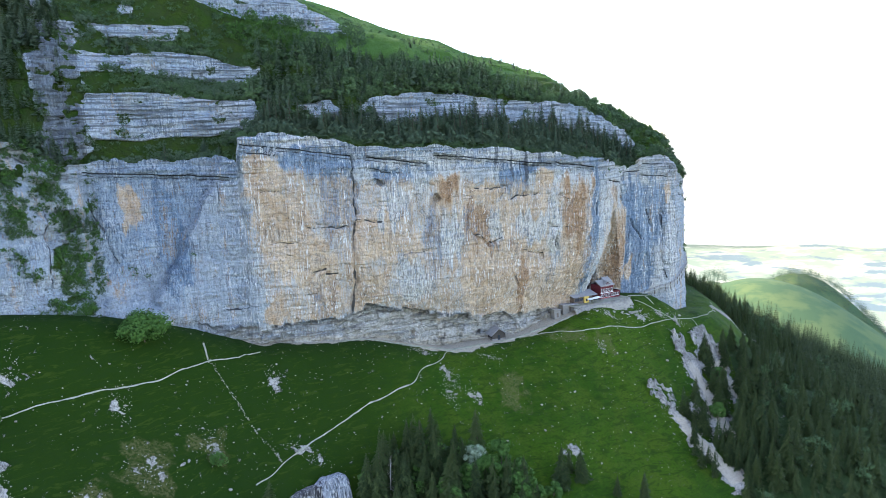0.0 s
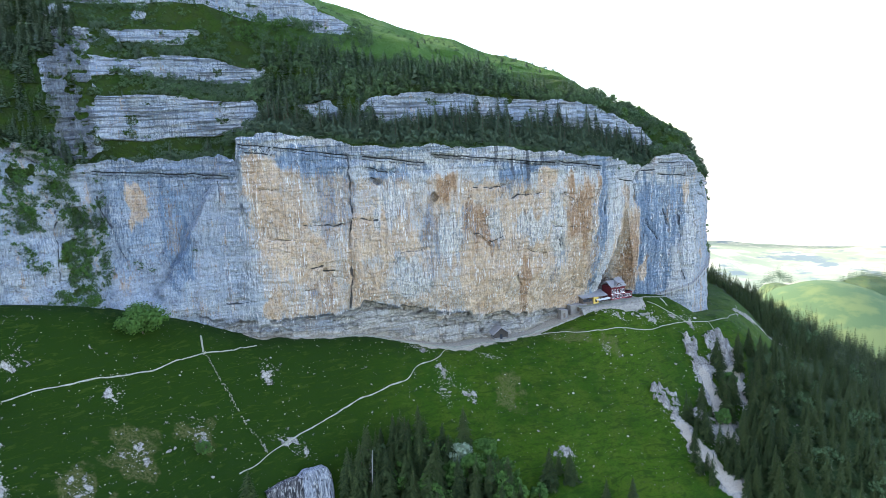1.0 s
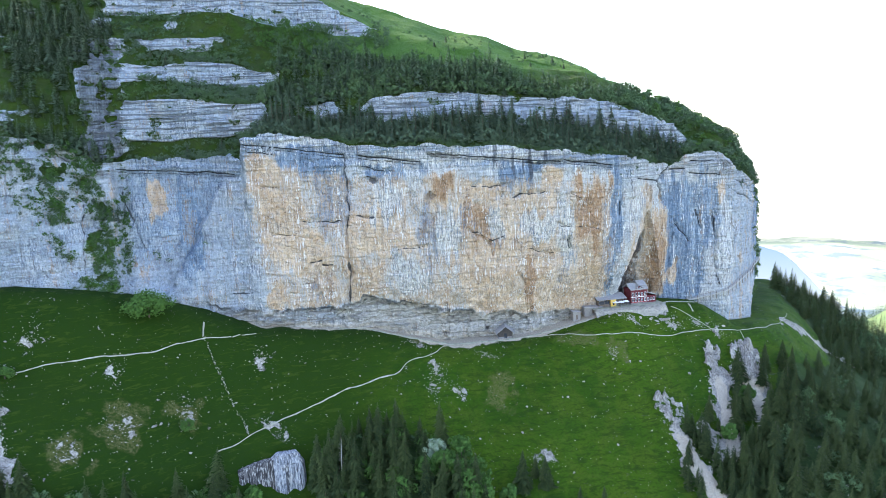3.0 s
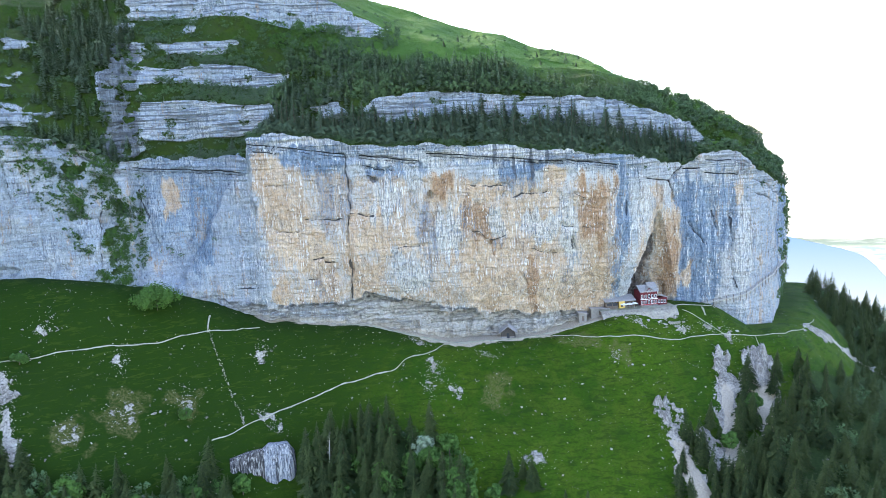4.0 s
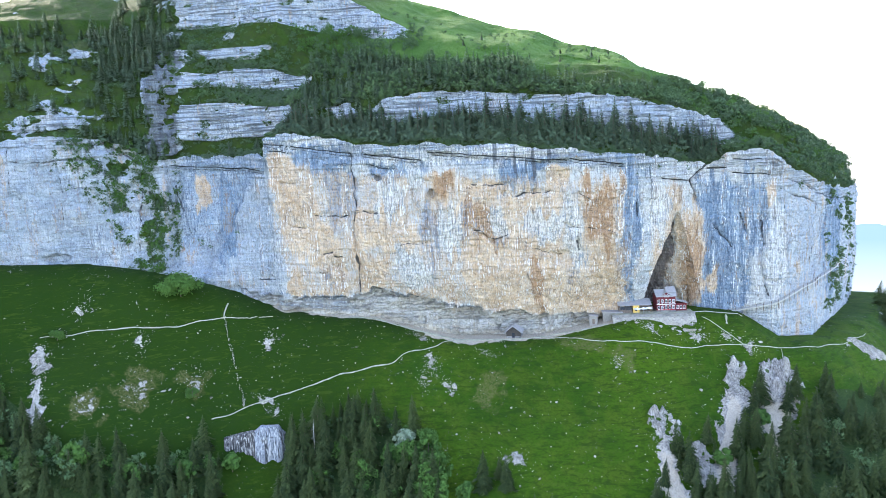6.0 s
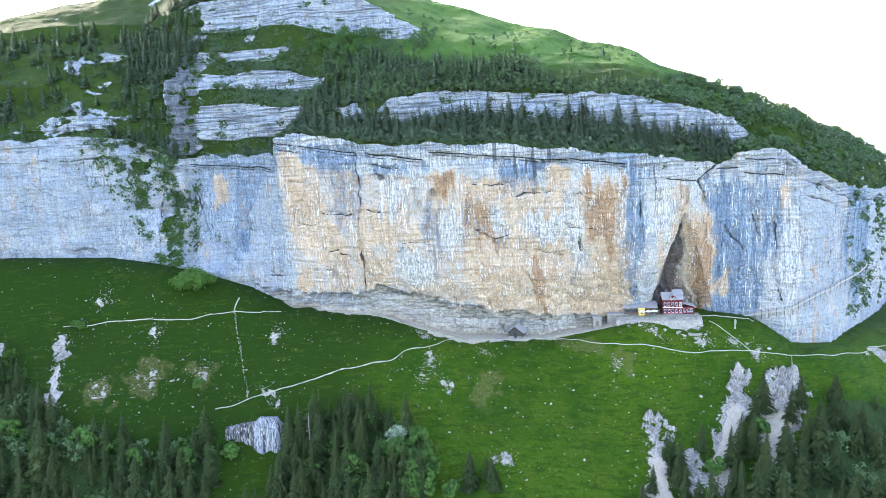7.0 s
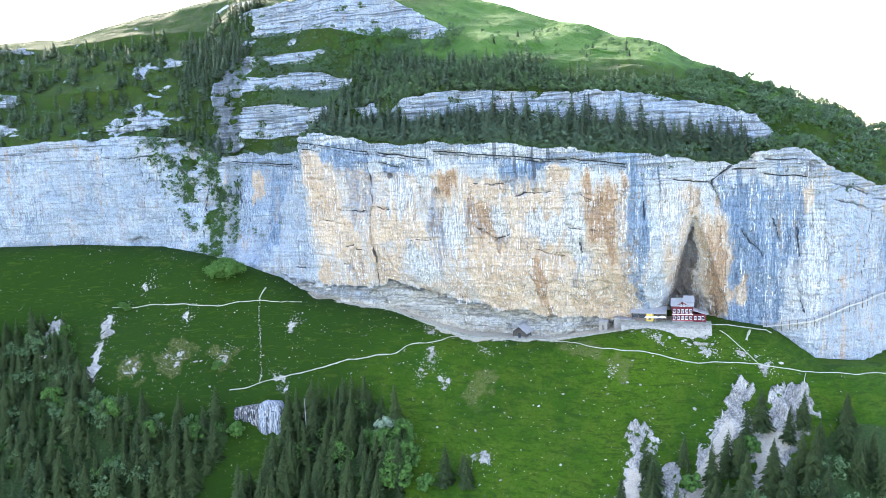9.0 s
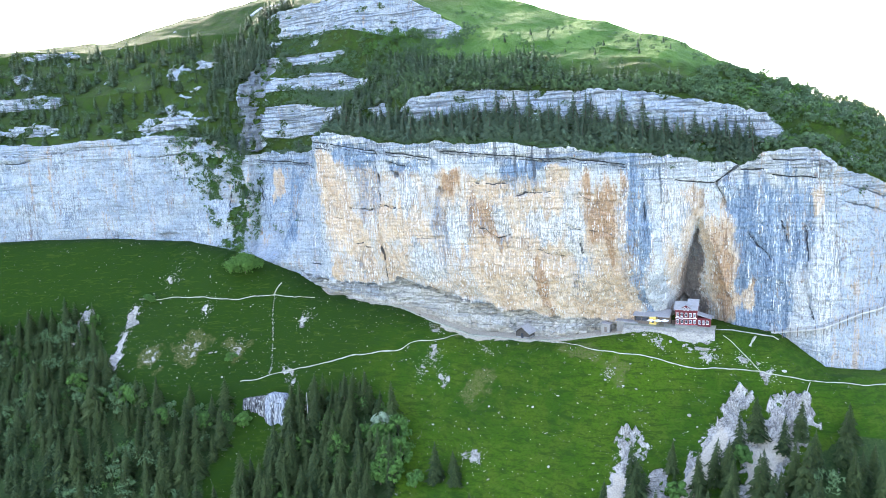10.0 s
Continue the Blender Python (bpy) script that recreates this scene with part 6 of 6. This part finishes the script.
def gallery():
    g = new("gallery_walk")
    cols = np.where((rim_s > 477) & (rim_s < 556))[0][::3]
    pts = []
    for c in cols:
        z = float(np.interp(rim_s[c], [477, 484.5, 492, 502, 514, 528, 556], [-17.0, -15.7, -14.0, -11.4, -7.0, -4.2, -1]))
        r = int(np.argmin(np.abs(mount_P[:FACE_ROWS, c, 2] - z)))
        p = mount_P[r, c].copy()
        pts.append((p[0] - inward[c, 0] * 0.9, p[1] - inward[c, 1] * 0.9, z, inward[c, 0], inward[c, 1]))
    pts = np.array(pts)
    for k in range(3):
        pts[1:-1, :2] = (pts[:-2, :2] + pts[1:-1, :2] + pts[2:, :2]) / 3
    out = -pts[:, 3:5]
    rows = [np.c_[pts[:, :2] + out * o, pts[:, 2] + dz] for o, dz in ((-2.0, 0), (1.1, 0), (1.1, -0.45), (-2.0, -0.45))]
    part("deck", grid_mesh("deck", np.array(rows), PALE_GRAVEL, False), None, g, "pale ledge path with timber edge")
    rail = [np.c_[pts[:, :2] + out * 1.05, pts[:, 2] + 1.0 + dz] for dz in (-0.05, 0.05)]
    rail.append(np.c_[pts[:, :2] + out * 0.97, pts[:, 2] + 1.05])
    part("rail", grid_mesh("rail", np.array(rail), PALE_TIMBER, False), None, g)
    for i in range(0, len(pts), 2):
        x0, y0, z0 = pts[i, 0] + out[i, 0] * 1.0, pts[i, 1] + out[i, 1] * 1.0, pts[i, 2]
        part("post", box_bm(x0 - 0.09, x0 + 0.09, y0 - 0.09, y0 + 0.09, z0 - 2.4, z0 + 1.05), TIMBER, g)
    return tagged(g, "railed timber and gravel walkway along the cliff", "walkway")


gallery()


def mast():
    m = new("cable_mast")
    for dx in (-0.7, 0.7):
        part("leg", raw_mesh("leg", *tapered([(dx, 0, -1), (dx * 0.8, 0, 3.5), (dx * 0.6, 0, 7)], [0.12, 0.1, 0.1], 5), STEEL), None, m)
    part("cross_arm", box_bm(-1.3, 1.3, -0.1, 0.1, 6.8, 7.0), STEEL, m)
    for k, z in enumerate((1.2, 3.0, 4.8)):
        s = 1 if k % 2 else -1
        part("brace", raw_mesh("brace", *tapered([(-0.65 * s, 0, z - 0.8), (0.65 * s, 0, z + 0.8)], [0.06, 0.06], 4), STEEL), None, m)
    m.matrix_basis = pose(-51.5, 246, 63.5, 0, 0, 10)
    return tagged(m, "pale steel cable mast on the cliff top", "mast")


mast()


def crag_wall():
    """The low rock wall below the path, pale pillar at one end."""
    u, v = np.meshgrid(np.linspace(0, 1, 70), np.linspace(0, 1, 40))
    ax, ay, bx, by = -48.5, 187.0, -32.5, 200.0
    nx, ny = 0.63, -0.77
    x, y = ax + (bx - ax) * u, ay + (by - ay) * u
    top = np.interp(u, [0, 0.45, 0.5, 0.6, 0.9, 1], [-39.6, -38.6, -38.2, -36.4, -36.8, -40.5])
    z = -54 + v * (top + 54)
    bulge = 1.2 + np.interp(u, [0, 0.45, 0.52, 0.95, 1], [0, 0.3, 2.2, 1.8, 0]) + fbm(x * 0.5, y * 0.5, z * 0.08, 4, 95) * 0.6 - 1.8 * v ** 3
    rows = np.stack([x + nx * bulge, y + ny * bulge, z], -1)
    back = rows[-1:] + np.array((-nx * 4, -ny * 4, -0.6))
    P = np.concatenate([rows, back])
    tagged(new("crag", grid_mesh("crag", P, CRAG, True, [("pale", np.concatenate([ramp(0.48, 0.54, u), ramp(0.48, 0.54, u[-1:])]))])), "small pale rock wall below the path", "rock", kind="structure")


crag_wall()


# ---- the far country ----
def hill_woods():
    rng = np.random.default_rng(91)
    q = rng.uniform((360, 1330), (1100, 1660), (11000, 2))
    z = height(q[:, 0], q[:, 1])
    crest = (q[:, 1] > 1390 + 0.12 * (q[:, 0] - 500) + 25 * vnoise(q[:, 0] * 0.02, 0 * z, 0 * z, 92)) & (q[:, 1] < 1640) & (z > -520)
    q, z = q[crest][:4500], z[crest][:4500]
    mass("hill_forest", tiny_spruces, 12, q, z - 1, 93, HAZED_SPRUCE, "distant dark woods over a green hill", 14, 22)


hill_woods()


def farmhouse():
    f = new("farmhouse")
    part("wall", box_bm(-8, 8, -5, 5, -3, 5), PALE_TIMBER, f)
    part("roof", prism_bm([(-9, 4.5), (0, 10), (9, 4.5), (9, 5), (0, 10.6), (-9, 5)], -6, 6), TRIM, f)
    f.matrix_basis = pose(475, 1120, ground_z(475, 1120), 0, 0, 50)
    return tagged(f, "distant farmhouse with pale roof on a green hill", "house")


farmhouse()


# glowing sheets far off: haze and its fade are put into their emission
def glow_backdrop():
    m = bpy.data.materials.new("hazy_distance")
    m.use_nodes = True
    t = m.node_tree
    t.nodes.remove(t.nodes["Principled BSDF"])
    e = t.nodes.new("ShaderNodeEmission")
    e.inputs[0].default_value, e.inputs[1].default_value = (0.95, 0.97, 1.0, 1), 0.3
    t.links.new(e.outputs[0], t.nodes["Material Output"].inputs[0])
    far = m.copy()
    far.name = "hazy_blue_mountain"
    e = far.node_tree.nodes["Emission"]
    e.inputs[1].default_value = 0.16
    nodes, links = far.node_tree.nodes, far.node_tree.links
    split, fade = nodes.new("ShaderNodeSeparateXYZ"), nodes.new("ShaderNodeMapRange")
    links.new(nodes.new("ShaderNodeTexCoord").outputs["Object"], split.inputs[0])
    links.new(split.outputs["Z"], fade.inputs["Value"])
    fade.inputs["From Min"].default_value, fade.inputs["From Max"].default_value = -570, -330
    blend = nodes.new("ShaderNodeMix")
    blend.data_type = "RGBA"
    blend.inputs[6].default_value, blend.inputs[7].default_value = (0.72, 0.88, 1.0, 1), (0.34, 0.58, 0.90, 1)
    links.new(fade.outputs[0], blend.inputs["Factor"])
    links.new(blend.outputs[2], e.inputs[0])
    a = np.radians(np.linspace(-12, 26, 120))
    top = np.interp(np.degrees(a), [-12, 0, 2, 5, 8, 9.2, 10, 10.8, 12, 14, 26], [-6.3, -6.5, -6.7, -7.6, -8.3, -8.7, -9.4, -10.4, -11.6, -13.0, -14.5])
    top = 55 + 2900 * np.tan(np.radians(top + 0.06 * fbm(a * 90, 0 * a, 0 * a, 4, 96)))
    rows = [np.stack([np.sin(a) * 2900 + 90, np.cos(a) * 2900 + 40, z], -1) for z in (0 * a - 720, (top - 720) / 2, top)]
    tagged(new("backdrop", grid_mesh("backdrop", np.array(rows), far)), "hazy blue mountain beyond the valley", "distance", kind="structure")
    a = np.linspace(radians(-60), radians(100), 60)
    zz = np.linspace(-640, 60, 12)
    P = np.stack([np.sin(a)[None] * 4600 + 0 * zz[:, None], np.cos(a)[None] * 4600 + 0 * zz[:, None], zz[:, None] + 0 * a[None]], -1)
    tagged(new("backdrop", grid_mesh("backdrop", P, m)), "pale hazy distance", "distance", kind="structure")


glow_backdrop()
